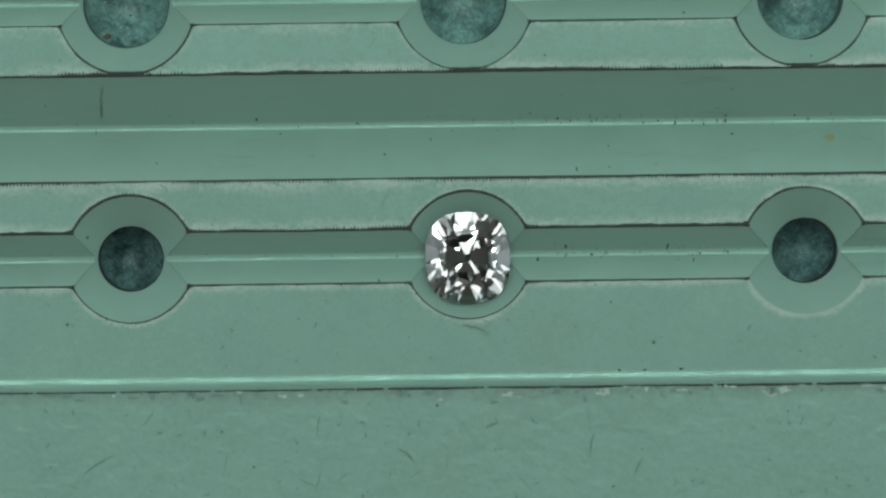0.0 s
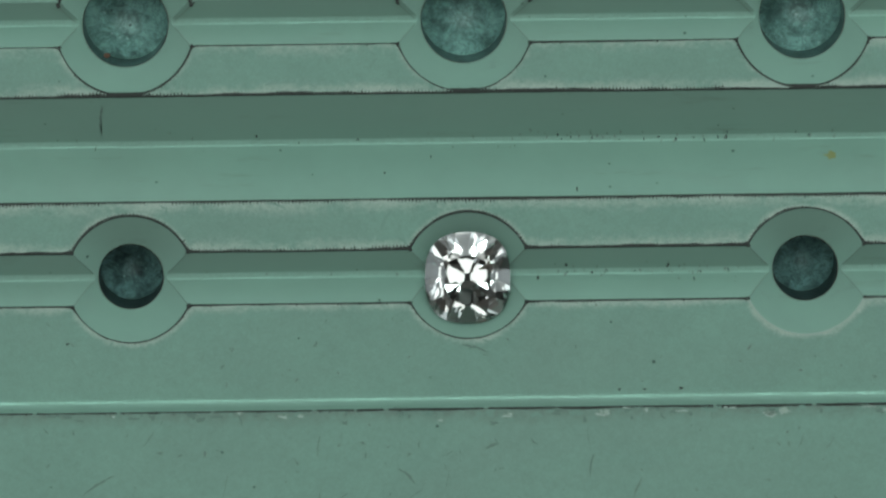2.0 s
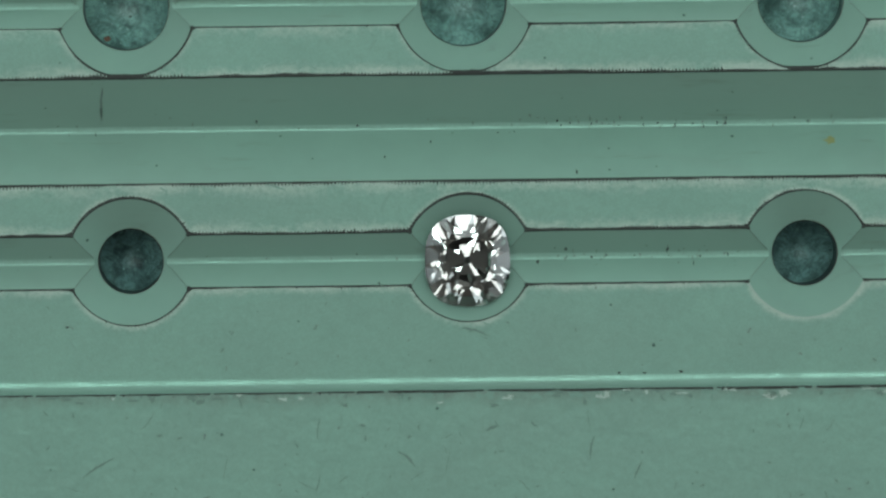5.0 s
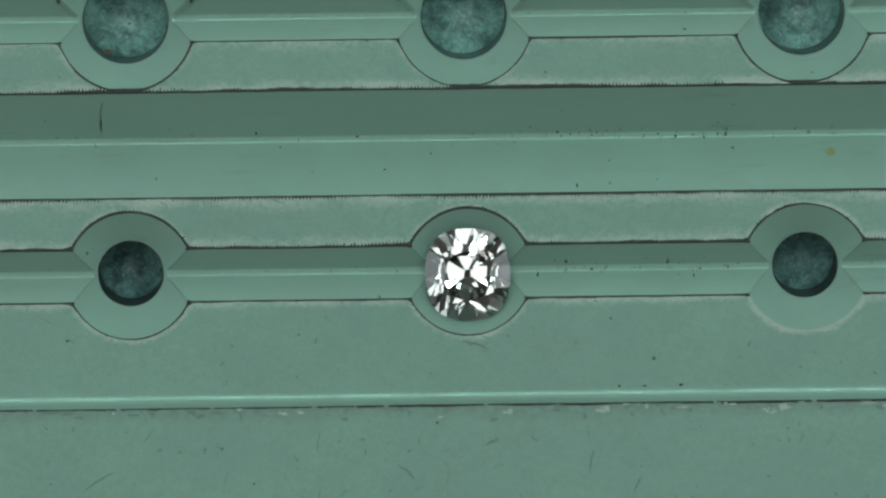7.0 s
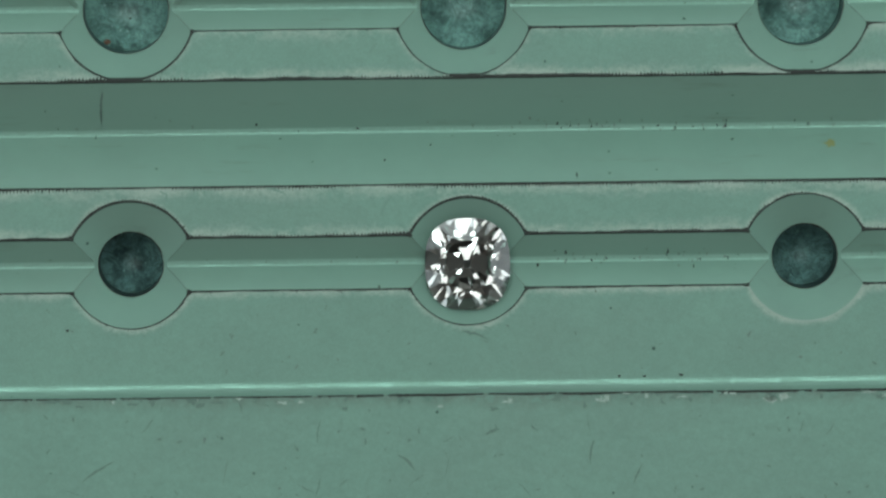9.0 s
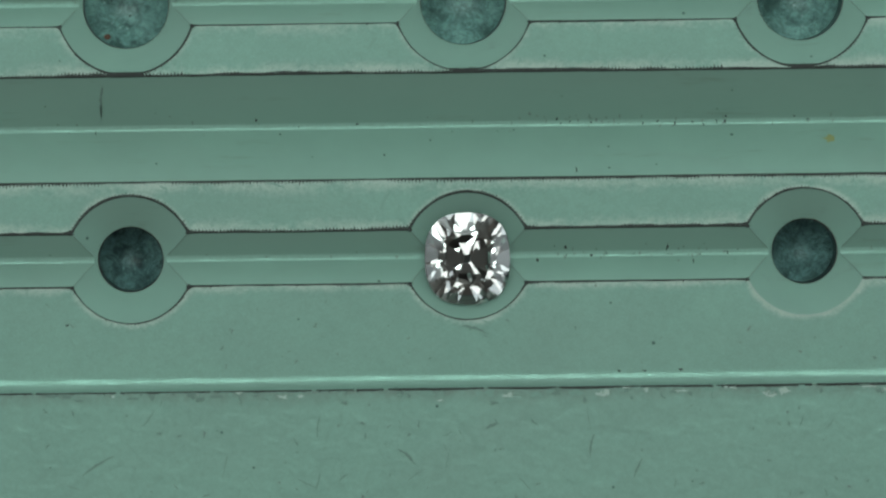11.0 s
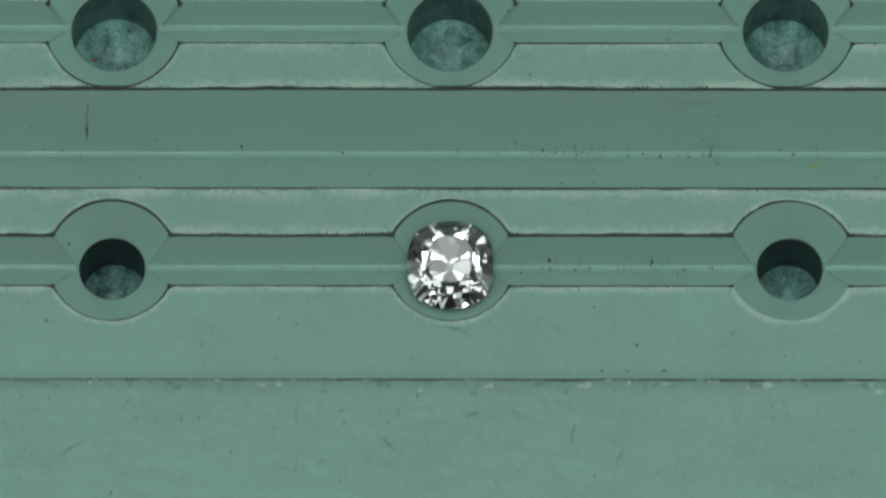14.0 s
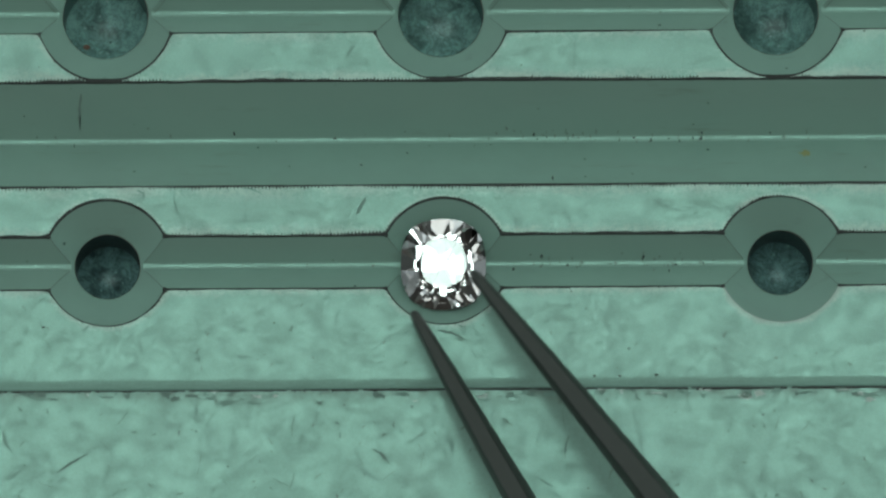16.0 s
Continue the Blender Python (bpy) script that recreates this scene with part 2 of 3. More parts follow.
def tray_plastic(name, seat=False):
    """Milled plastic; the drilled seats are matt."""
    m, nt, p = material(name)
    flat = flat_mask(nt)
    cloud = noise_tex(nt, 160, 6, 0.65)
    fine = noise_tex(nt, 1700, 4, 0.7)
    streak = noise_tex(nt, 260, 5, 0.6, (0.12, 1, 1))
    col = mix(nt, ramp(nt, cloud, [(0.38, 0.0), (0.66, 1.0)]), (0.194, 0.310, 0.265), (0.207, 0.333, 0.283))
    col = mix(nt, ramp(nt, streak, [(0.45, 0.0), (0.75, 0.22)]), col, (0.209, 0.335, 0.294))
    smudge = noise_tex(nt, 70, 5, 0.65, (0.5, 1, 1), 0.5)
    col = mix(nt, ramp(nt, smudge, [(0.46, 0.0), (0.72, 0.40)]), col, (0.195, 0.262, 0.235))
    # shade put into the colour: patchy grey on slopes that face the near side
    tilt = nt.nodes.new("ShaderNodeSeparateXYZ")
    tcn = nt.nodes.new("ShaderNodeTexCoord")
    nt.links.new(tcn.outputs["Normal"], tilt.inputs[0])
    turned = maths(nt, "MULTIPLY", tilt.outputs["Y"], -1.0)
    grey_shade = mix(nt, 1.0, ramp(nt, turned, [(0.25, 0.0), (0.6, 0.6)]), ramp(nt, cloud, [(0.3, 0.45), (0.7, 1.0)]), "MULTIPLY")
    col = mix(nt, grey_shade, col, (0.201, 0.288, 0.250))
    # brownish rub marks in streaks along the grooves
    rub = noise_tex(nt, 900, 6, 0.7, (0.10, 1, 1), 0.3)
    rubbed = maths(nt, "MULTIPLY", ramp(nt, rub, [(0.56, 0.0), (0.72, 0.55)]), ramp(nt, noise_tex(nt, 190, 3, 0.6), [(0.5, 0.0), (0.66, 1.0)]))
    rubbed = maths(nt, "MULTIPLY", rubbed, maths(nt, "SUBTRACT", 1.0, flat))
    col = mix(nt, rubbed, col, (0.125, 0.145, 0.125))
    # slightly soiled tops
    soil = mix(nt, 1.0, ramp(nt, fine, [(0.42, 0.0), (0.75, 0.3)]), flat, "MULTIPLY")
    col = mix(nt, soil, col, (0.16, 0.23, 0.20))
    grainy = ramp(nt, noise_tex(nt, 5200, 2, 0.6), [(0.3, 0.955), (0.7, 1.03)])
    col = mix(nt, flat, col, mix(nt, 1.0, col, grainy, "MULTIPLY"))
    # pale rubbed edges, patchy
    worn = rubbed_edges(nt)
    chips = noise_tex(nt, 2600, 6, 0.72)
    patchy = noise_tex(nt, 420, 4, 0.6, (0.45, 1, 1))
    pale = maths(nt, "ADD", maths(nt, "MULTIPLY", worn, 0.55), maths(nt, "MULTIPLY", maths(nt, "SUBTRACT", patchy, 0.5), 0.9))
    pale = maths(nt, "ADD", pale, maths(nt, "MULTIPLY", maths(nt, "SUBTRACT", chips, 0.5), 0.7))
    pale = maths(nt, "MULTIPLY", ramp(nt, pale, [(0.10, 0.0), (0.42, 0.75)]), maths(nt, "MULTIPLY", maths(nt, "MULTIPLY", worn, 2.2, True), flat))
    col = mix(nt, pale, col, (0.40, 0.455, 0.415))
    col = mix(nt, mix(nt, 1.0, specks(nt, 330, 0.055, 0.33), 0.8, "MULTIPLY"), col, (0.03, 0.05, 0.045))
    col = mix(nt, mix(nt, 1.0, specks(nt, 900, 0.10, 0.10), 0.8, "MULTIPLY"), col, (0.04, 0.06, 0.05))
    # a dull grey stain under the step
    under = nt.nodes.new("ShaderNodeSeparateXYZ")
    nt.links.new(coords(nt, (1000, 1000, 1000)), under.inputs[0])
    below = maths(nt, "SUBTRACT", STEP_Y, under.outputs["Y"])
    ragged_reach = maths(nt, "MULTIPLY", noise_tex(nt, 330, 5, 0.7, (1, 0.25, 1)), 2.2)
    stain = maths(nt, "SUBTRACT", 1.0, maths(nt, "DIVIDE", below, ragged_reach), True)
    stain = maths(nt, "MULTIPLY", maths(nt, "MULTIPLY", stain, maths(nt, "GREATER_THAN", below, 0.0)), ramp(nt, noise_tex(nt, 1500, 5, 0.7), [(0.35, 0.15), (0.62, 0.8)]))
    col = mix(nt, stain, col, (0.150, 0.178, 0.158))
    nt.links.new(col, p.inputs["Base Color"])
    p.inputs["Specular Tint"].default_value = (0.60, 1.0, 0.86, 1)
    # the tops shine unevenly: fine worn grain, patches and dull smears
    mottle = noise_tex(nt, 7000, 2, 0.6)
    smear = noise_tex(nt, 650, 8, 0.78, (0.8, 1, 1))
    place = nt.nodes.new("ShaderNodeSeparateXYZ")
    nt.links.new(coords(nt), place.inputs[0])
    low = maths(nt, "LESS_THAN", place.outputs["Y"], STEP_Y * MM)
    where = maths(nt, "MULTIPLY", ramp(nt, noise_tex(nt, 210, 3, 0.6), [(0.35, 0.65), (0.58, 0.95)]), maths(nt, "SUBTRACT", 1.0, maths(nt, "MULTIPLY", low, 0.4)))
    grit = mix(nt, where, (0.5, 0.5, 0.5), ramp(nt, mottle, [(0.385, 0.0), (0.615, 1.0)]))
    patch = mix(nt, 0.4, grit, ramp(nt, smear, [(0.36, 0.0), (0.62, 1.0)]))
    shine = mix(nt, flat, (0.33, 0.33, 0.33), patch)
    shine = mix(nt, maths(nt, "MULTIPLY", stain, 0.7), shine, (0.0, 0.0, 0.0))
    shine = mix(nt, maths(nt, "MULTIPLY", pale, 0.5), shine, (0.1, 0.1, 0.1))
    nt.links.new(ramp(nt, shine, [(0.1, 0.0), (0.9, 1.15)]), p.inputs["Specular IOR Level"])
    if seat:
        p.inputs["Roughness"].default_value = 0.6
    else:
        nt.links.new(ramp(nt, patch, [(0.0, 0.25), (1.0, 0.16)]), p.inputs["Roughness"])
    bev = nt.nodes.new("ShaderNodeBevel")
    bev.samples = 6
    bev.inputs["Radius"].default_value = 0.00012
    # crumpled skin on the raised shelf, fine cutter marks and grain on the tops; the slopes are smoother
    peel = noise_tex(nt, 900, 1, 0.5, (0.75, 1, 1), 0.5)
    depth = mix(nt, flat, (0.05, 0.05, 0.05), mix(nt, low, (0.10, 0.10, 0.10), (0.62, 0.62, 0.62)))
    soft = bump(nt, mix(nt, 1.0, peel, depth, "MULTIPLY"), 1.0, 0.000046, bev.outputs["Normal"])
    wave = nt.nodes.new("ShaderNodeTexWave")
    wave.wave_type, wave.rings_direction = "RINGS", "Z"
    wave.inputs["Scale"].default_value = 1500
    wave.inputs["Distortion"].default_value = 2.5
    wave.inputs["Detail Scale"].default_value = 1.5
    mp = nt.nodes.new("ShaderNodeMapping")
    mp.inputs["Location"].default_value = (-0.11, 0.14, 0)
    tc = nt.nodes.new("ShaderNodeTexCoord")
    nt.links.new(tc.outputs["Object"], mp.inputs["Vector"])
    nt.links.new(mp.outputs["Vector"], wave.inputs["Vector"])
    hatch = maths(nt, "MULTIPLY", ramp(nt, noise_tex(nt, 130, 3, 0.6), [(0.40, 0.1), (0.62, 1.0)]), maths(nt, "SUBTRACT", 1.0, low))
    lines = maths(nt, "MULTIPLY", maths(nt, "MULTIPLY", wave.outputs["Color"], flat), hatch)
    cutter = bump(nt, lines, 1.0, 0.0000024, soft)
    grain = mix(nt, 1.0, mottle, flat, "MULTIPLY")
    nt.links.new(bump(nt, grain, 0.5, 0.000003, cutter), p.inputs["Normal"])
    return m


def bore_dirt_shade(name, dark, light, pale, scratched=0.5):
    """Dirty drilled plastic: blotches, fine scratches and pale specks; wall colours also hold shade."""
    m, nt, p = material(name)
    n = noise_tex(nt, 900, 8, 0.72, (1, 1, 0.16), 1.0)
    big = noise_tex(nt, 420, 4, 0.6)
    scr = noise_tex(nt, 700, 7, 0.7, (1, 1, 0.2), 2.2)
    col = mix(nt, ramp(nt, n, [(0.40, 0.0), (0.62, 1.0)]), dark, light)
    col = mix(nt, ramp(nt, big, [(0.42, 0.0), (0.68, 0.65)]), col, pale)
    line = maths(nt, "MULTIPLY", ramp(nt, scr, [(0.455, 0.0), (0.49, 1.0), (0.525, 0.0)]), scratched)
    col = mix(nt, line, col, dark)
    col = mix(nt, specks(nt, 1500, 0.2, 0.12), col, (0.03, 0.05, 0.05))
    col = mix(nt, mix(nt, 1.0, specks(nt, 1900, 0.22, 0.10), 0.6, "MULTIPLY"), col, tuple(min(0.6, c * 1.3) for c in pale))
    nt.links.new(col, p.inputs["Base Color"])
    p.inputs["Roughness"].default_value = 0.4
    nt.links.new(bump(nt, n, 0.6, 0.0001), p.inputs["Normal"])
    return m


def plain(name, colour, rough=0.5, metal=0.0, grain=200):
    m, nt, p = material(name)
    n = noise_tex(nt, grain, 4)
    dark = tuple(c * 0.85 for c in colour)
    nt.links.new(mix(nt, n, dark, colour), p.inputs["Base Color"])
    p.inputs["Roughness"].default_value = rough
    p.inputs["Metallic"].default_value = metal
    return m


def diamond_glass():
    m, nt, p = material("diamond")
    p.inputs["Base Color"].default_value = (1, 1, 1, 1)
    p.inputs["Roughness"].default_value = 0.0
    p.inputs["IOR"].default_value = 2.417
    p.inputs["Transmission Weight"].default_value = 1.0
    return m


M_TRAY, M_SEAT, M_DIAMOND = tray_plastic("mint_plastic"), tray_plastic("drilled_mint_plastic", True), diamond_glass()
# wall colours darkened to hold the bores' shade, floors lighter for contrast
M_BORE = bore_dirt_shade("dirty_shaded_bore_plastic", (0.006, 0.012, 0.013), (0.024, 0.044, 0.045), (0.044, 0.078, 0.078), 0.3)
M_BORE_FLOOR = bore_dirt_shade("speckled_bore_floor", (0.024, 0.048, 0.050), (0.144, 0.275, 0.272), (0.248, 0.460, 0.446), 0.75)
M_POCKET = bore_dirt_shade("dirty_shaded_pocket_plastic", (0.036, 0.073, 0.070), (0.099, 0.192, 0.183), (0.156, 0.293, 0.277), 0.3)
M_POCKET_FLOOR = bore_dirt_shade("speckled_pocket_floor", (0.057, 0.114, 0.107), (0.208, 0.403, 0.372), (0.343, 0.611, 0.562), 0.75)
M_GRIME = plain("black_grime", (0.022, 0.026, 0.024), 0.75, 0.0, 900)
M_CREASE = plain("grey_green_crease_dirt", (0.125, 0.18, 0.16), 0.6, 0.0, 1500)
M_SCUFF = plain("dull_scuff", (0.192, 0.302, 0.260), 0.8, 0.0, 3000)
M_DULL = plain("dark_dull_scuff", (0.155, 0.225, 0.196), 0.9, 0.0, 3000)
for dull in (M_SCUFF, M_DULL):
    dull.node_tree.nodes["Principled BSDF"].inputs["Specular IOR Level"].default_value = 0.05
M_WORN = plain("pale_rubbed_plastic", (0.31, 0.39, 0.35), 0.4, 0.0, 2600)
M_RIM = plain("brown_rim_dirt", (0.055, 0.05, 0.045), 0.7, 0.0, 2500)
M_RUST = plain("ochre_spot", (0.22, 0.24, 0.10), 0.6, 0.0, 2500)
M_BROWN = plain("brown_crumb", (0.10, 0.05, 0.03), 0.7, 0.0, 2500)
M_HOUSING = plain("lamp_housing_grey", (0.35, 0.35, 0.34), 0.5, 0.0, 60)
M_STEEL = plain("dark_steel", (0.075, 0.083, 0.076), 0.32, 0.6, 1500)
M_DESK = plain("grey_desk", (0.30, 0.30, 0.29), 0.5, 0.0, 30)
# paints of the unseen added walls, toned for the stone's reflections
M_WALL = plain("room_paint", (0.26, 0.25, 0.235), 0.9, 0.0, 8)
M_PANEL = plain("brown_wall_paint", (0.24, 0.19, 0.165), 0.9, 0.0, 8)
M_FLOOR = plain("floor_vinyl", (0.22, 0.2, 0.18), 0.6, 0.0, 12)


# ---- mesh helpers ----
def mesh_of(name, bm, mat, scale=MM, smooth=None):
    bm.transform(Matrix.Scale(scale, 4))
    me = bpy.data.meshes.new(name)
    bm.to_mesh(me)
    bm.free()
    me.materials.append(mat)
    if smooth is not None:
        for poly in me.polygons:
            poly.use_smooth = True
        me.set_sharp_from_angle(angle=radians(smooth))
    return me


def part(name, bm, mat, parent=None, label="", scale=MM, smooth=None):
    ob = new(name, mesh_of(name, bm, mat, scale, smooth))
    if parent is not None:
        ob.parent = parent
    return tagged(ob, label)


def box(bm, x0, x1, y0, y1, z0, z1):
    v = [bm.verts.new((x, y, z)) for x in (x0, x1) for y in (y0, y1) for z in (z0, z1)]
    for f in ((0, 1, 3, 2), (4, 6, 7, 5), (0, 4, 5, 1), (2, 3, 7, 6), (0, 2, 6, 4), (1, 5, 7, 3)):
        bm.faces.new([v[i] for i in f])


# ---- unseen room, added for the stone to reflect, and desk (metres) ----
def slab(name, x0, x1, y0, y1, z0, z1, mat, kind="structure"):
    bm = bmesh.new()
    box(bm, x0, x1, y0, y1, z0, z1)
    return tagged(part(name, bm, mat, None, "", 1.0), "", "", "", kind)


DESK_Z = -0.0215
slab("floor", -1.5, 1.5, -1.5, 1.5, -0.85, -0.77, M_FLOOR)
slab("ceiling", -1.5, 1.5, -1.5, 1.5, 1.65, 1.73, M_WALL)
slab("wall_south", -1.5, 1.5, -1.6, -1.5, -0.85, 1.73, M_PANEL)


def window_wall(name, side, half, axis):
    """A wall at +-1.5 m along an axis with a window opening from z = 0 to 1.1 m."""
    a, b = sorted((side * 1.5, side * 1.6))
    pieces = ((-1.5, 1.5, -0.85, 0.0), (-1.5, 1.5, 1.1, 1.73), (-1.5, -half, 0.0, 1.1), (half, 1.5, 0.0, 1.1))
    bm = bmesh.new()
    for u0, u1, z0, z1 in pieces:
        if axis == "x":
            box(bm, a, b, u0, u1, z0, z1)
        else:
            box(bm, u0, u1, a, b, z0, z1)
    tagged(part(name, bm, M_WALL, None, "", 1.0), "", "", "", "structure")


def window_bars(side, half, axis):
    """Frame, mullions and a transom of one added window; they break up the stone's reflections."""
    bm = bmesh.new()
    cols = max(2, round(half * 2 / 0.36))
    a, b = sorted((side * 1.535, side * 1.575))
    bars = [(-half + 2 * half * i / cols - 0.03, -half + 2 * half * i / cols + 0.03, 0.0, 1.1) for i in range(cols + 1)]
    bars += [(-half, half, z - 0.03, z + 0.03) for z in (0.03, 0.38, 0.74, 1.07)]
    for u0, u1, z0, z1 in bars:
        if axis == "x":
            box(bm, a, b, u0, u1, z0, z1)
        else:
            box(bm, u0, u1, a, b, z0, z1)
    tagged(part("added_window_frame", bm, M_HOUSING, None, "", 1.0), "", "", "", "structure")


for name, side, half, axis, watts in ADDED_WINDOWS:
    window_wall(name, side, half, axis)
    window_bars(side, half, axis)


def desk():
    bm = bmesh.new()
    box(bm, -0.7, 0.7, -0.4, 0.4, DESK_Z - 0.03, DESK_Z)
    bmesh.ops.bevel(bm, geom=bm.edges[:], offset=0.003, segments=2, affect="EDGES")
    top = part("desk", bm, M_DESK, None, "", 1.0)
    tagged(top, "plain grey desk top under the sorting tray", "desk")
    for x in (-0.66, 0.66):
        for y in (-0.36, 0.36):
            bm = bmesh.new()
            box(bm, x - 0.025, x + 0.025, y - 0.025, y + 0.025, -0.77, DESK_Z - 0.03)
            part("leg", bm, M_DESK, top, "", 1.0)
    return top


desk()


def ceiling_fitting(x, y, w, h):
    """A shallow hood that carries one light strip, tube or added fill, under the ceiling."""
    bm = bmesh.new()
    box(bm, x - w / 2 - 0.012, x + w / 2 + 0.012, y - h / 2 - 0.012, y + h / 2 + 0.012, LAMP_Z + 0.006, LAMP_Z + 0.07)
    bmesh.ops.bevel(bm, geom=bm.edges[:], offset=0.005, segments=2, affect="EDGES")
    hood = part("ceiling_fitting", bm, M_HOUSING, None, "", 1.0)
    tagged(hood, "out-of-view flat grey fluorescent fitting lit under the ceiling, some added as fill", "lamp", "ceiling fittings")


for lx, ly, lw, lh, watts, tone in FITTINGS:
    ceiling_fitting(lx, ly, lw, lh)

# ---- the sorting tray ----
# seats: row y, radius at the top, bore radius, depth of the rim, depth of the floor, shift of the row in x
SEATS = ((ROW_A, 4.52, 2.32, 1.75, 7.4, -0.06), (ROW_C, 4.89, 3.04, 1.48, 7.0, -0.16))


def groove(centre, half, depth):
    """Top line of a V-groove with a small round at its foot, from high y to low y."""
    k = depth / half
    r = 0.30
    grid = (0.0, 0.3, 0.5, 0.7, 0.85, 1.0)
    rise = (0.03, 0.10, 0.30, 0.60, 0.88)
    up = [0.0]
    for a, b, g in zip(grid, grid[1:], rise):
        up.append(up[-1] + (b - a) * r * g * k)
    low = -(half - r) * k - up[-1]
    foot = [(centre + a * r, low + u) for a, u in zip(grid[:0:-1], up[:0:-1])]
    foot += [(centre - a * r, low + u) for a, u in zip(grid, up)]
    return [(centre + half, 0.0)] + foot + [(centre - half, 0.0)]


def tray_line():
    top = [(27.0, -0.7), (26.8, -0.2), (26.3, 0.0)]
    top += groove(18.2, 1.62, 1.46) + groove(9.265, 3.765, 3.42) + groove(ROW_A, 1.89, 1.74)
    top += [(-8.35, 0.0), (-8.5, 0.004), (-8.64, 0.014), (-8.78, 0.032), (-8.9, 0.06), (-9.0, 0.11), (-9.09, 0.21), (-9.17, 0.38), (-9.24, 0.62), (-9.3, 0.88), (-9.35, 1.1)]
    top += [(STEP_Y, STEP_Z - 0.06), (STEP_Y - 0.04, STEP_Z)]
    top += [(-20.8, STEP_Z + 0.05), (-21.0, STEP_Z + 0.05), (-21.5, STEP_Z - 0.1), (-21.7, 0.2)]
    return top + [(-21.7, -10.5), (-21.2, -11.0), (26.5, -11.0), (27.0, -10.5)]


def prism(line, x0, x1):
    bm = bmesh.new()
    a = [bm.verts.new((x0, y, z)) for y, z in line]
    b = [bm.verts.new((x1, y, z)) for y, z in line]
    n = len(line)
    for i in range(n):
        bm.faces.new((a[i], a[(i + 1) % n], b[(i + 1) % n], b[i]))
    bm.faces.new(a[::-1])
    bm.faces.new(b)
    bmesh.ops.recalc_face_normals(bm, faces=bm.faces[:])
    return bm


def lathe(line, cx, cy, steps=120):
    """A closed solid of revolution about z from (radius, z) pairs; radius 0 at both ends."""
    bm = bmesh.new()
    rings = []
    for r, z in line:
        if r == 0:
            rings.append([bm.verts.new((cx, cy, z))])
        else:
            rings.append([bm.verts.new((cx + r * math.cos(2 * math.pi * i / steps), cy + r * math.sin(2 * math.pi * i / steps), z)) for i in range(steps)])
    for lo, hi in zip(rings, rings[1:]):
        for i in range(steps):
            j = (i + 1) % steps
            if len(lo) == 1:
                bm.faces.new((lo[0], hi[i], hi[j]))
            elif len(hi) == 1:
                bm.faces.new((lo[i], lo[j], hi[0]))
            else:
                bm.faces.new((lo[i], lo[j], hi[j], hi[i]))
    bmesh.ops.recalc_face_normals(bm, faces=bm.faces[:])
    return bm


def seat_places():
    for y, r, rb, rim, floor_z, dx in SEATS:
        for i in (-1, 0, 1):
            yield PITCH * i + dx, y, r, rb, rim, floor_z


def cut_tray():
    """The grooved bar with its countersunk seats cut in, as a mesh in millimetres."""
    bar = bpy.data.meshes.new("bar")
    prism(tray_line(), -38, 38).to_mesh(bar)
    bar_ob = bpy.data.objects.new("bar", bar)
    scene.collection.objects.link(bar_ob)
    tools = []
    for cx, cy, r, rb, rim, floor_z in seat_places():
        k = (r - rb) / rim
        line = [(0, 2.0), (r + 2.0 * k, 2.0), (r, 0.0), (rb, -rim), (rb * 0.99, -floor_z + 0.45), (rb * 0.95, -floor_z + 0.3), (rb * 0.5, -floor_z - 0.5), (0, -floor_z - 1.35)]
        me = bpy.data.meshes.new("tool")
        lathe(line, cx, cy).to_mesh(me)
        ob = bpy.data.objects.new("tool", me)
        scene.collection.objects.link(ob)
        tools.append(ob)
        mod = bar_ob.modifiers.new("cut", "BOOLEAN")
        mod.operation, mod.solver, mod.object = "DIFFERENCE", "EXACT", ob
    graph = bpy.context.evaluated_depsgraph_get()
    bm = bmesh.new()
    bm.from_object(bar_ob, graph)
    for ob in tools + [bar_ob]:
        bpy.data.objects.remove(ob)
    return bm


def split_off(bm, faces):
    """Moves the given faces into a bmesh of their own."""
    out = bmesh.new()
    made = {}
    for f in faces:
        vs = []
        for v in f.verts:
            if v not in made:
                made[v] = out.verts.new(v.co)
            vs.append(made[v])
        out.faces.new(vs)
    return out


def sorting_tray():
    tray = new("sorting_tray")
    tagged(tray, "mint green plastic gem sorting tray with grooves and countersunk seats", "tray")
    bm = cut_tray()
    left = set(bm.faces)
    for cx, cy, r, rb, rim, floor_z in seat_places():
        k = (r - rb) / rim
        cone, bore = [], []
        for f in left:
            c = f.calc_center_median()
            if math.hypot(c.x - cx, c.y - cy) > r + 0.5 or c.z < -floor_z - 2.0:
                continue
            radii = [math.hypot(v.co.x - cx, v.co.y - cy) for v in f.verts]
            if all(a < rb + 0.02 for a in radii) and c.z < -0.5:
                bore.append(f)
            elif all(abs(a - (r + v.co.z * k)) < 0.03 for a, v in zip(radii, f.verts)) and abs(f.normal.z) < 0.95:
                cone.append(f)
        left -= set(cone) | set(bore)
        seat = part("countersunk_seat", split_off(bm, cone), M_SEAT, tray, "smooth conical countersink for a stone", MM, 40)
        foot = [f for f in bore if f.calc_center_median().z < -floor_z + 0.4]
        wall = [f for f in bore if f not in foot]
        part("bore_wall", split_off(bm, wall), M_BORE if cy < 9 else M_POCKET, seat, "dirty wall of the bore, shade put into its dark colour", MM, 40)
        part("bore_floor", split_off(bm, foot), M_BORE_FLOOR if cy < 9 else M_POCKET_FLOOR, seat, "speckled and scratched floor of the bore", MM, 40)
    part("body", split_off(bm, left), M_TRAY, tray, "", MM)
    bm.free()
    return tray


TRAY = sorting_tray()


# ---- grime in the milled edges of the tray ----
TOOTH = 0.25


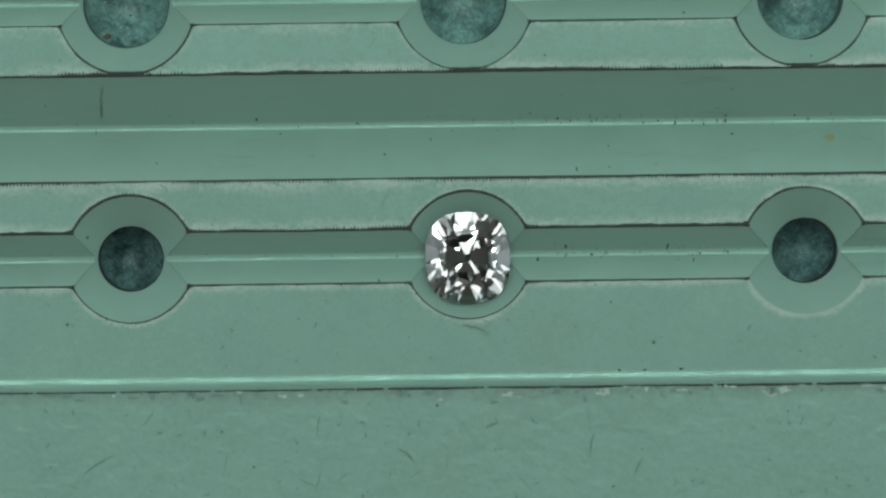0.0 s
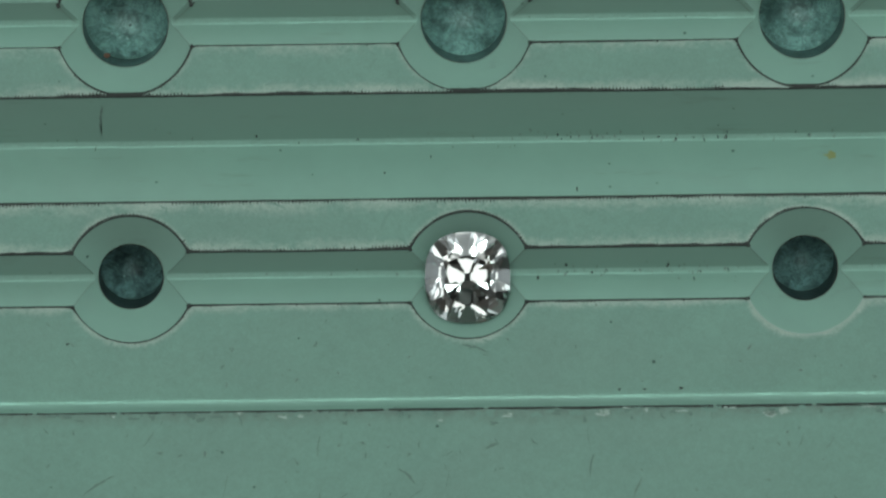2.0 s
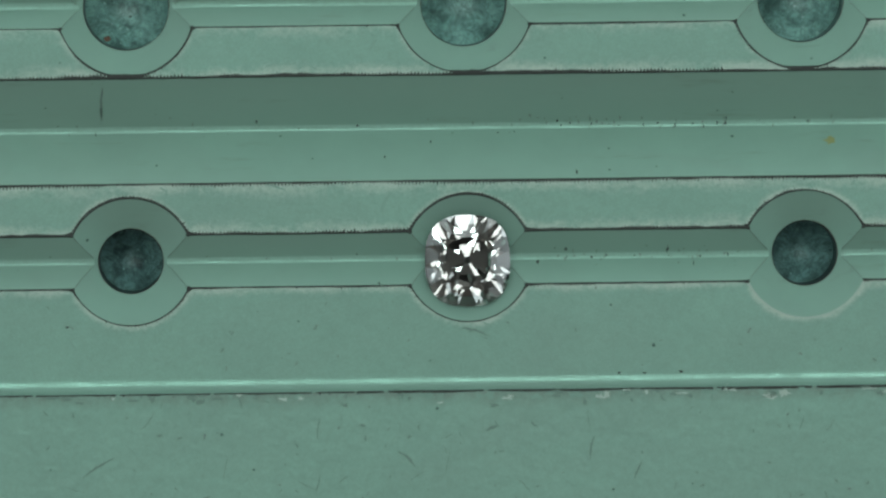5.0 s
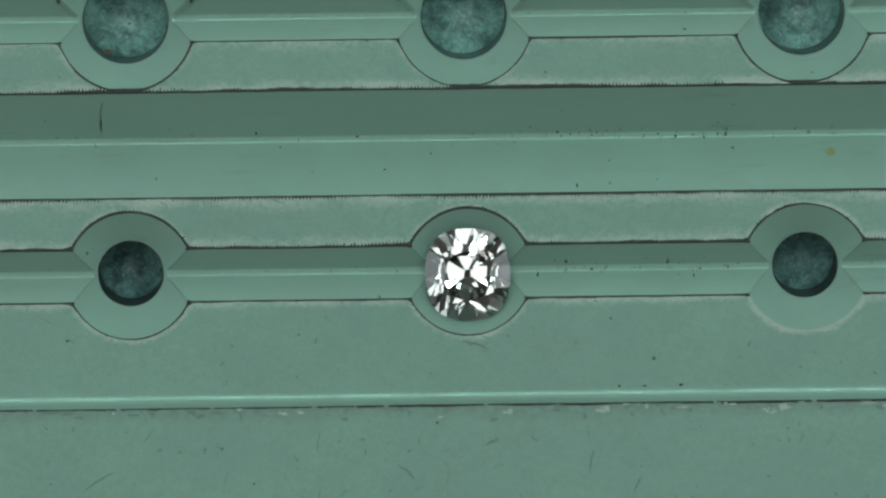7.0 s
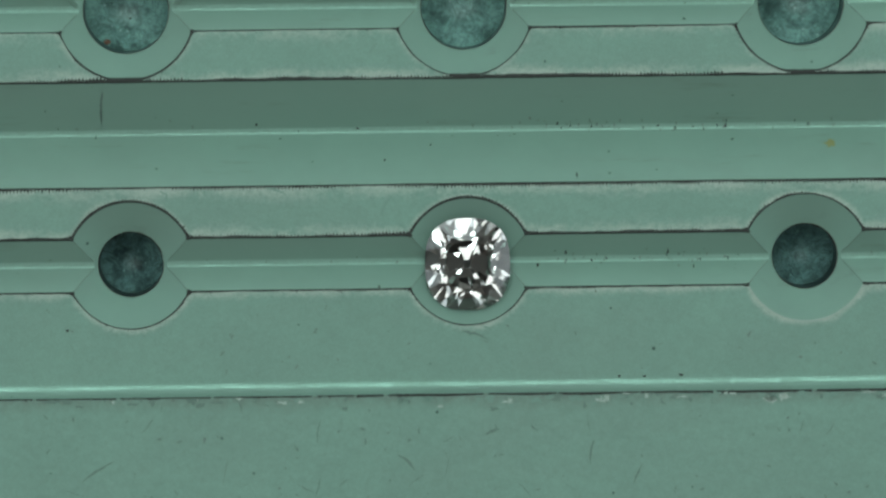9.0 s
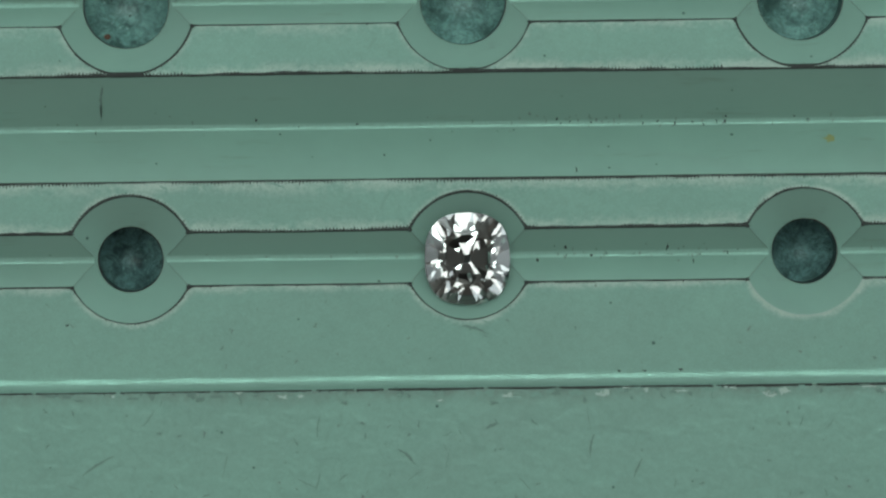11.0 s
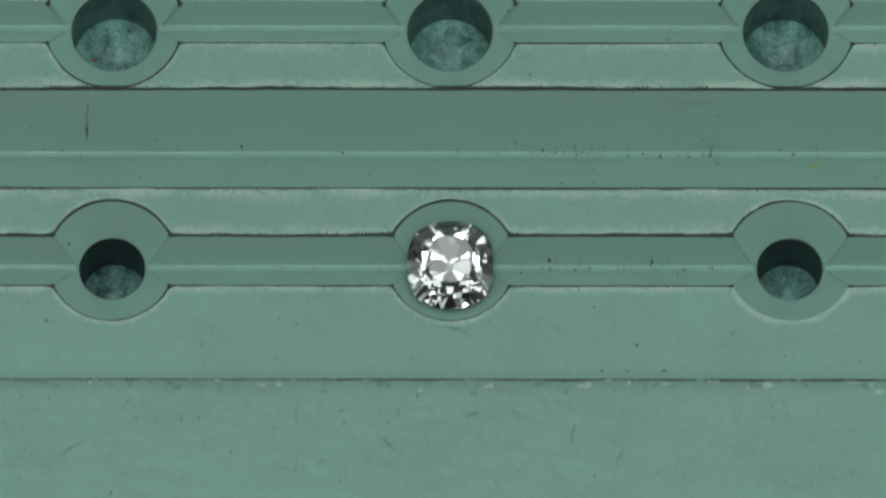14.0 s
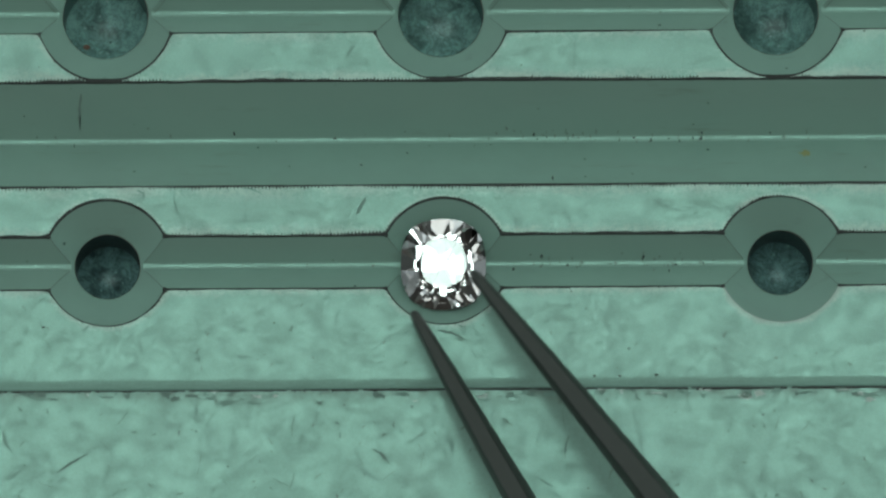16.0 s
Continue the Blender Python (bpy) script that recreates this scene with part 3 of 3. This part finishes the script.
def ragged(rng, n, base, tooth, gaps):
    """Widths along a line: a thin uneven base with even saw teeth in stretches, thicker at both ends."""
    out, on, left, swell, long = [], True, 0, 1.0, 1.0
    for i in range(n):
        if left <= 0:
            on, left, long = rng.random() > gaps, rng.randint(24, 120), rng.uniform(0.45, 1.2)
        left -= 1
        swell = min(1.7, max(0.35, swell + rng.uniform(-0.16, 0.16)))
        w = base * swell
        if on and i % 3 == 1:
            w += tooth * long * rng.uniform(0.55, 1.1)
        if rng.random() < 0.008:
            w += 0.10
        w += 0.13 * (math.exp(-i / 3.0) + math.exp(-(n - 1 - i) / 3.0))
        out.append(w)
    return out


def ribbon(lines):
    """A strip of quads through rows of points, one row a line."""
    bm = bmesh.new()
    rows = [[bm.verts.new(p) for p in line] for line in lines]
    for a, b in zip(rows, rows[1:]):
        for i in range(len(a) - 1):
            bm.faces.new((a[i], a[i + 1], b[i + 1], b[i]))
    return bm


def free_stretches(y, z):
    """The stretches in x of a straight edge that no seat has cut away."""
    cuts = []
    for cx, cy, r, rb, rim, floor_z in seat_places():
        reach = r * r - (y - cy) ** 2
        if reach > 0:
            cuts.append((cx - reach ** 0.5, cx + reach ** 0.5))
    x = -37.6
    for a, b in sorted(cuts):
        yield x, a
        x = b
    yield x, 37.6


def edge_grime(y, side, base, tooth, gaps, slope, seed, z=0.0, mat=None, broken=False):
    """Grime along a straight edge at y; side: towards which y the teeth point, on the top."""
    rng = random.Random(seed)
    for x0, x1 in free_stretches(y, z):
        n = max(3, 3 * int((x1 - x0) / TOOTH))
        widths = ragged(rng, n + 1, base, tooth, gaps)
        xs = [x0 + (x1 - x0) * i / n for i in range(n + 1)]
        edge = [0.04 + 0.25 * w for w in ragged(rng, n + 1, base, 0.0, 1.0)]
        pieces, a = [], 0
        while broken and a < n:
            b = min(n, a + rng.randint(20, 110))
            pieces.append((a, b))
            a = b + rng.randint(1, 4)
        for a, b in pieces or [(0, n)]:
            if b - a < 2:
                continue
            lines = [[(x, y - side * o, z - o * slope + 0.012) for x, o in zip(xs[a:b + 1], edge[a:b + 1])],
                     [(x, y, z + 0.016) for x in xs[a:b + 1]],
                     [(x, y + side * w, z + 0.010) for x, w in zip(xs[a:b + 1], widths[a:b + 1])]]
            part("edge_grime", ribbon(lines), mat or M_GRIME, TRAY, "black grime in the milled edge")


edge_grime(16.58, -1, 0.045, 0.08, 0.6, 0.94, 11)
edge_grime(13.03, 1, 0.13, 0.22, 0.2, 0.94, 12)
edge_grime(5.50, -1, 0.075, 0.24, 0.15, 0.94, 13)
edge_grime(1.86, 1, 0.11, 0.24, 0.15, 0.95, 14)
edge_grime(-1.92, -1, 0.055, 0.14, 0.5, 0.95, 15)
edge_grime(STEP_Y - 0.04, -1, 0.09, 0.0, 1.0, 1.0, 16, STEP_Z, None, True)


def corner_blob(x, y, rng):
    """A crumb of grime where a groove's edge meets a seat."""
    bm = bmesh.new()
    ring = [bm.verts.new((x + rng.uniform(0.08, 0.20) * math.cos(a * 0.7), y + rng.uniform(0.06, 0.16) * math.sin(a * 0.7), 0.02)) for a in range(9)]
    top = bm.verts.new((x, y, 0.05))
    for i in range(9):
        bm.faces.new((top, ring[i], ring[(i + 1) % 9]))
    part("corner_grime", bm, M_GRIME, TRAY)


def seat_grime():
    rng = random.Random(5)
    for (cx, cy, r, rb, rim, floor_z), (half, depth) in zip(seat_places(), [(1.89, 1.74)] * 3 + [(1.45, 1.31)] * 3):
        k = (r - rb) / rim
        for way in (1, -1):
            a0 = math.asin(half / r)
            n = 3 * int((math.pi - 2 * a0) * r / TOOTH)
            toothy = way == 1
            widths = ragged(rng, n + 1, 0.095 if toothy else 0.055, 0.17 if toothy else 0.10, 0.12)
            angs = [way * (a0 + (math.pi - 2 * a0) * i / n) for i in range(n + 1)]
            lines = [[(cx + (r - 0.045) * math.cos(a), cy + (r - 0.045) * math.sin(a), -0.045 / k + 0.014) for a in angs],
                     [(cx + r * math.cos(a), cy + r * math.sin(a), 0.016) for a in angs],
                     [(cx + (r + w) * math.cos(a), cy + (r + w) * math.sin(a), 0.010) for a, w in zip(angs, widths)]]
            clean = way == -1 and cy < 9 and cx > 20
            part("rubbed_rim" if clean else "rim_grime", ribbon(lines), M_WORN if clean else M_GRIME, TRAY, "pale rubbed rim" if clean else "black grime round the countersink")
        # brown dirt on the bore's rim
        turns = [2 * math.pi * i / 72 for i in range(73)]
        wide = [0.02 + 0.035 * max(0.0, math.sin(a + 0.9)) * rng.uniform(0.5, 1.5) for a in turns]
        ring = [[(cx + (rb - 0.015) * math.cos(a), cy + (rb - 0.015) * math.sin(a), -rim + 0.0) for a in turns],
                [(cx + (rb + w) * math.cos(a), cy + (rb + w) * math.sin(a), -rim + w / k + 0.012) for a, w in zip(turns, wide)]]
        part("bore_rim_dirt", ribbon(ring), M_RIM, TRAY, "thin brown dirt round the bore")
        if cy > 9:
            # grime packed where the seat touches the groove's edge
            low = [-math.pi / 2 + 0.36 * (i / 20 - 1) for i in range(41)]
            thick = [0.05 + 0.13 * math.exp(-(abs(a + math.pi / 2) / 0.2) ** 4) * rng.uniform(0.7, 1.3) for a in low]
            wedge = [[(cx + (r - w) * math.cos(a), cy + (r - w) * math.sin(a), -w / k + 0.018) for a, w in zip(low, thick)],
                     [(cx + (r + 0.02) * math.cos(a), cy + (r + 0.02) * math.sin(a), 0.018) for a in low]]
            part("rim_grime", ribbon(wedge), M_GRIME, TRAY, "black grime round the countersink")
        for sx in (-1, 1):
            for sy in (-1, 1):
                bx = cx + sx * math.sqrt(r * r - half * half)
                corner_blob(bx, cy + sy * half, rng)
        kg = depth / half
        for sx in (-1, 1):
            for sy in (-1, 1):
                line = []
                for i in range(13):
                    y = half * (1 - i / 14)
                    z = -(half - y) * kg
                    rr = r + z * k
                    line.append((y, z, math.sqrt(max(0.01, rr * rr - y * y))))
                w = 0.035
                lines = [[(cx + sx * (x + d), cy + sy * y, z + 0.02) for y, z, x in line] for d in (-w, w)]
                part("crease_dirt", ribbon(lines), M_CREASE, TRAY)


seat_grime()


def surface(y):
    """Height of the tray's top at y, away from the seats."""
    line = tray_line()
    for (ya, za), (yb, zb) in zip(line, line[1:]):
        if yb <= y <= ya and ya > yb:
            return za + (zb - za) * (ya - y) / (ya - yb)
    return 0.0


def in_seat(x, y):
    return any(math.hypot(x - cx, y - cy) < r + 0.2 for cx, cy, r, rb, rim, floor_z in seat_places())


def blot(name, x, y, w, h, mat, seed, label="", wob=0.45, turn=0.0):
    """A flat irregular spot that lies on the tray's surface."""
    rng = random.Random(seed)
    bm = bmesh.new()
    n = 14
    ph = [rng.uniform(1 - wob, 1 + wob) for i in range(n)]
    c, s = math.cos(turn), math.sin(turn)

    def at(u, v):
        px, py = x + u * c - v * s, y + u * s + v * c
        return bm.verts.new((px, py, surface(py) + 0.014))

    ring = [at(w * ph[i] * math.cos(2 * math.pi * i / n), h * ph[i] * math.sin(2 * math.pi * i / n)) for i in range(n)]
    mid = at(0, 0)
    for i in range(n):
        bm.faces.new((mid, ring[i], ring[(i + 1) % n]))
    part(name, bm, mat, TRAY, label)


def scratch(x, y, length, turn, bend, width, mat, seed):
    """A thin tapered mark on the surface."""
    rng = random.Random(seed)
    a, b = [], []
    n = 9
    for i in range(n + 1):
        f = i / n
        u = (f - 0.5) * length
        v = bend * math.sin(f * math.pi) + rng.uniform(-0.03, 0.03)
        w = width * (0.25 + 0.75 * math.sin(f * math.pi)) * rng.uniform(0.6, 1.4)
        for out, d in ((a, -w), (b, w)):
            px = x + u * math.cos(turn) - (v + d) * math.sin(turn)
            py = y + u * math.sin(turn) + (v + d) * math.cos(turn)
            out.append((px, py, surface(py) + 0.013))
    part("scratch", ribbon([a, b]), mat, TRAY)


# marks that stand out
bmc = bmesh.new()
bmesh.ops.create_icosphere(bmc, subdivisions=2, radius=0.17, matrix=Matrix.Translation((-25.5, 15.85, -1.42)) @ Matrix.Diagonal((1.5, 1.2, 0.8, 1)))
part("crumb", bmc, M_BROWN, TRAY, "brown crumb on a bore's rim")
scratch(-25.95, 11.2, 2.3, 1.50, 0.08, 0.11, M_CREASE, 1)
scratch(-25.98, 10.5, 0.9, 1.52, 0.02, 0.06, M_CREASE, 2)
blot("ochre_spot", 25.85, 8.0, 0.42, 0.24, M_RUST, 3, "ochre stain")
scratch(0.4, -5.3, 2.0, -0.30, 0.10, 0.10, M_DULL, 5)
scratch(1.1, -5.65, 1.0, -0.15, 0.03, 0.08, M_SCUFF, 6)
scratch(8.6, -13.6, 1.7, 1.40, 0.15, 0.09, M_DULL, 7)
scratch(-4.6, -14.2, 1.6, -0.75, 0.12, 0.11, M_DULL, 8)
scratch(1.5, -12.1, 1.0, 0.35, 0.05, 0.13, M_DULL, 9)
scratch(-17.6, -11.0, 1.9, 1.35, 0.10, 0.05, M_SCUFF, 10)
scratch(-26.5, -14.6, 2.6, 0.55, 0.12, 0.08, M_DULL, 11)
scratch(-31.0, -13.0, 1.8, 2.0, 0.25, 0.10, M_SCUFF, 12)
scratch(-18.9, 4.0, 2.6, 1.85, 0.25, 0.06, M_SCUFF, 13)
scratch(-13.6, 5.1, 1.6, -0.35, 0.10, 0.06, M_SCUFF, 14)
scratch(-14.0, 2.7, 2.4, 0.15, 0.30, 0.05, M_SCUFF, 15)
scratch(-5.9, 3.9, 1.4, 1.1, 0.10, 0.14, M_SCUFF, 16)
scratch(-6.6, 15.2, 0.9, 1.0, 0.05, 0.12, M_SCUFF, 17)
scratch(9.4, 15.0, 2.5, 1.50, 0.04, 0.05, M_SCUFF, 18)
blot("grime_dot", 14.97, -8.32, 0.16, 0.10, M_GRIME, 19)
blot("grime_dot", 12.4, -8.36, 0.12, 0.06, M_GRIME, 20)
blot("grime_dot", 10.6, -8.36, 0.09, 0.12, M_GRIME, 21)
blot("grime_dot", -7.8, 9.42, 0.10, 0.08, M_GRIME, 22)
blot("grime_dot", 13.62, 9.33, 0.09, 0.08, M_GRIME, 23)
blot("grime_dot", -5.9, 7.2, 0.07, 0.07, M_GRIME, 24)
blot("grime_dot", -2.6, 8.2, 0.05, 0.09, M_GRIME, 25)
blot("grime_dot", 7.75, 6.02, 0.06, 0.16, M_GRIME, 26)
blot("grime_dot", -28.6, -4.6, 0.12, 0.08, M_GRIME, 27)
blot("grime_dot", -24.2, -5.1, 0.16, 0.10, M_SCUFF, 28)
blot("grime_dot", -6.4, -1.75, 0.09, 0.09, M_GRIME, 29)
for gx, gw in ((-22.5, 0.4), (-5.0, 0.5), (-3.4, 0.4)):
    blot("edge_stain", gx, -9.42, gw, 0.11, M_GRIME, int(gx * 10) + 500)
small = random.Random(77)
for i in range(90):
    x, y = small.uniform(-31, 31), -9.45 - abs(small.gauss(0, 0.45))
    blot("edge_stain", x, y, small.uniform(0.08, 0.5), small.uniform(0.05, 0.22), small.choice([M_SCUFF, M_DULL, M_DULL, M_WORN, M_SCUFF]), 700 + i, "", 0.6)
for i in range(150):
    x, y = small.choice([small.uniform(-31, 31), small.gauss(8, 3), small.gauss(17, 4)]), small.choice([9.45 + small.gauss(0, 0.3), ROW_A + small.gauss(0.1, 0.35)])
    if not in_seat(x, y):
        blot("foot_dust", x, y, small.uniform(0.025, 0.09), small.uniform(0.03, 0.16), small.choice([M_GRIME, M_CREASE, M_CREASE, M_DULL]), 300 + i)
for i in range(140):
    x, y = small.uniform(-31, 31), small.uniform(-17.5, -9.9)
    scratch(x, y, small.uniform(0.3, 1.0) ** 2 * 1.8, small.choice([0.7, 1.2, 1.5, 1.9, -0.7]) + small.uniform(-0.4, 0.4), small.uniform(-0.1, 0.1), small.uniform(0.02, 0.07), small.choice([M_SCUFF, M_SCUFF, M_SCUFF, M_SCUFF, M_DULL]), 1000 + i)
for i in range(130):
    x, y = small.uniform(-31, 31), small.choice([small.uniform(-17.5, -9.7), small.uniform(-17.5, -9.7), small.uniform(-8, -2.4)])
    if not in_seat(x, y):
        blot("dull_spot", x, y, small.uniform(0.04, 0.22), small.uniform(0.03, 0.10), small.choice([M_DULL, M_DULL, M_SCUFF, M_CREASE]), 2000 + i, "", 0.6, small.uniform(-1.5, 1.5))
for i in range(220):
    x, y = small.uniform(-31, 31), small.choice([small.uniform(-8, -2.4), small.uniform(-8, -2.4), small.uniform(2.3, 5.3), small.uniform(13.6, 16.2)])
    if not in_seat(x, y):
        scratch(x, y, small.uniform(0.2, 0.9), small.uniform(-1.5, 1.5), small.uniform(-0.1, 0.1), small.uniform(0.03, 0.08), M_SCUFF, 3000 + i)


# ---- the diamond ----
def cushion_reach(a, wx, wy, power=3.2):
    """How far the rounded-square outline reaches in the direction a."""
    best = 0.0
    for i in range(241):
        u = a - 1.2 + 2.4 * i / 240
        c, s = math.cos(u), math.sin(u)
        r = (abs(c / wx) ** power + abs(s / wy) ** power) ** (-1 / power)
        best = max(best, r * math.cos(u - a))
    return best


def cut_stone(table=0.53, crown_deg=40.0, pav_deg=43.6, upper=1.05, lower=1.06, culet=0.05, sway=0.09, unequal=0.03, seed=25, star=0.6, power=2.6, lift=-0.3):
    """An old mine cut: a block cut by the planes of table, crown, girdle, pavilion and culet."""
    rng = random.Random(seed)
    bm = bmesh.new()
    box(bm, -6, 6, -6, 6, -6, 6)
    wx, wy = 3.02, 3.26
    girdle, size = 0.04, 3.1
    crown_rise, pavilion_rise = math.tan(radians(crown_deg)), math.tan(radians(pav_deg))
    crown, pav = girdle + crown_rise * size * (1 - table), pavilion_rise * size
    planes = [((0, 0, crown), (0, 0, 1)), ((0, 0, -pav * (1 - culet)), (0, 0, -1))]

    def facet(a, reach, z, rise, up):
        """A plane through the point (reach, z) in the direction a that rises by `rise` over a run of 1."""
        n = Vector((math.cos(a) * rise, math.sin(a) * rise, up)).normalized()
        planes.append(((math.cos(a) * reach, math.sin(a) * reach, z), n))

    def uneven():
        return rng.uniform(1 - unequal, 1 + unequal)

    def pair(a, above, below):
        """A crown facet and the pavilion facet under it."""
        h = cushion_reach(a, wx, wy, power)
        facet(a, h, girdle, (0.5 * crown_rise + 0.5 * (crown - girdle) / (h * (1 - table))) * above * uneven(), 1)
        facet(a, h, -girdle, (0.5 * pavilion_rise + 0.5 * pav / h) * below * uneven(), -1)

    for i in range(48):
        a = math.pi * 2 * (i + 0.5) / 48
        facet(a, cushion_reach(a, wx, wy, power), 0, 1, 0)
    for i in range(8):
        a0 = math.pi * 2 * i / 8
        pair(a0 + rng.uniform(-sway, sway), 1.0, 1.0)
        for s in (-1, 1):
            pair(a0 + s * math.pi / 15.3 + rng.uniform(-sway, sway) * 0.6, upper, lower)
        b = a0 + math.pi / 8
        facet(b, table * cushion_reach(b, wx, wy, power) * 0.97, crown, crown_rise * star, 1)
    for co, no in planes:
        got = bmesh.ops.bisect_plane(bm, geom=bm.verts[:] + bm.edges[:] + bm.faces[:], plane_co=co, plane_no=no, clear_outer=True, dist=1e-5)
        edges = [e for e in got["geom_cut"] if isinstance(e, bmesh.types.BMEdge)]
        if edges:
            bmesh.ops.contextual_create(bm, geom=edges)
    bmesh.ops.recalc_face_normals(bm, faces=bm.faces[:])
    bm.transform(Matrix.Translation((-0.1, -0.23, lift)) @ pose(0, 0, 0, 1.2, 0, 0))
    return bm


def diamond():
    stone = new("diamond")
    bm = cut_stone()
    groups = {"table": [], "crown": [], "girdle": [], "pavilion": [], "culet": []}
    for f in bm.faces:
        n = f.normal.z
        kind = "table" if n > 0.999 else "culet" if n < -0.999 else "girdle" if abs(n) < 0.05 else "crown" if n > 0 else "pavilion"
        groups[kind].append(f)
    for name, faces in groups.items():
        part(name, split_off(bm, faces), M_DIAMOND, stone)
    bm.free()
    return stone


DIAMOND = diamond()
tagged(DIAMOND, "clear colourless cushion-shaped old cut diamond sitting in a tray seat", "gemstone")


# ---- tweezers ----
ARM = 118.0
HALF_OPEN = 2.3


def tweezers():
    """Two springy arms, joined at their far end; the tips lie at the origin and the arms run towards -y."""
    tw = new("tweezers")
    tagged(tw, "dark steel fine-tipped tweezers reaching for the diamond", "tweezers")
    arms = []
    for side in (-1, 1):
        bm = bmesh.new()
        rings = []
        for s, thick, wide in ((0, 0.20, 0.25), (0.4, 0.36, 0.40), (2.5, 0.50, 0.55), (7, 0.70, 0.82), (14, 0.92, 1.2), (22, 1.12, 1.7),
                               (34, 1.6, 2.8), (60, 1.1, 4.2), (90, 0.9, 4.6), (108, 0.9, 4.6), (ARM, 0.9, 4.2)):
            f = s / ARM
            off = side * (HALF_OPEN * (1 - f) + 3.4 * math.sin(f * math.pi) + 0.5 * f)
            rings.append([bm.verts.new((off + dx * thick, -s + ARM, dz * wide)) for dx, dz in
                          ((-1, -0.55), (-0.55, -1), (0.55, -1), (1, -0.55), (1, 0.55), (0.55, 1), (-0.55, 1), (-1, 0.55))])
        for a, b in zip(rings, rings[1:]):
            for i in range(8):
                bm.faces.new((a[i], a[(i + 1) % 8], b[(i + 1) % 8], b[i]))
        bm.faces.new(rings[0][::-1])
        bm.faces.new(rings[-1])
        bmesh.ops.recalc_face_normals(bm, faces=bm.faces[:])
        arms.append(part("arm", bm, M_STEEL, tw, "", MM, 45))
    return tw, arms


TWEEZERS, ARMS = tweezers()

# The tweezers' way: seconds, middle of the tips in millimetres, turn in the picture, gap of the tips in millimetres.
TWEEZER_WAY = [
    (0.0, 75.0, -62.0, 12.0, 52.0, 3.6),
    (14.9, 75.0, -62.0, 12.0, 52.0, 3.6),
    (15.1, 22.0, -24.0, 8.0, 60.0, 3.0),
    (15.2, 4.0, -15.0, 4.5, 60.0, 2.8),
    (15.3, 2.66, 2.45, 2.0, 40.0, 3.2),
    (15.4, 2.89, 3.90, 2.0, 39.0, 2.6),
    (15.5, -3.29, 1.57, 2.0, 39.0, 3.5),
    (15.6, -6.59, 1.00, 2.0, 38.0, 5.5),
    (15.7, -6.75, -2.85, 2.0, 36.0, 5.6),
    (15.8, -4.74, -3.90, 1.8, 35.5, 5.8),
    (15.9, -1.85, -3.33, 1.6, 36.0, 4.6),
    (16.0, 0.0, -3.07, 1.4, 34.6, 5.05),
]
LEAN = 32.0


def motions():
    way = [tray_pose(r) for r in TRAY_WAY]
    walk(TRAY, way)
    walk(DIAMOND, way)
    hinge, rows = Matrix.Translation((0, -ARM * MM, 0)), []
    for t, x, y, z, turn, gap in TWEEZER_WAY:
        rows.append((t, pose(x * MM, y * MM, z * MM, -LEAN, 0, turn)))
    walk(TWEEZERS, rows)
    for side, arm in zip((-1, 1), ARMS):
        walk(arm, [(r[0], hinge @ Matrix.Rotation(-side * math.atan((r[5] / 2 - HALF_OPEN) / ARM), 4, "Z")) for r in TWEEZER_WAY])


motions()
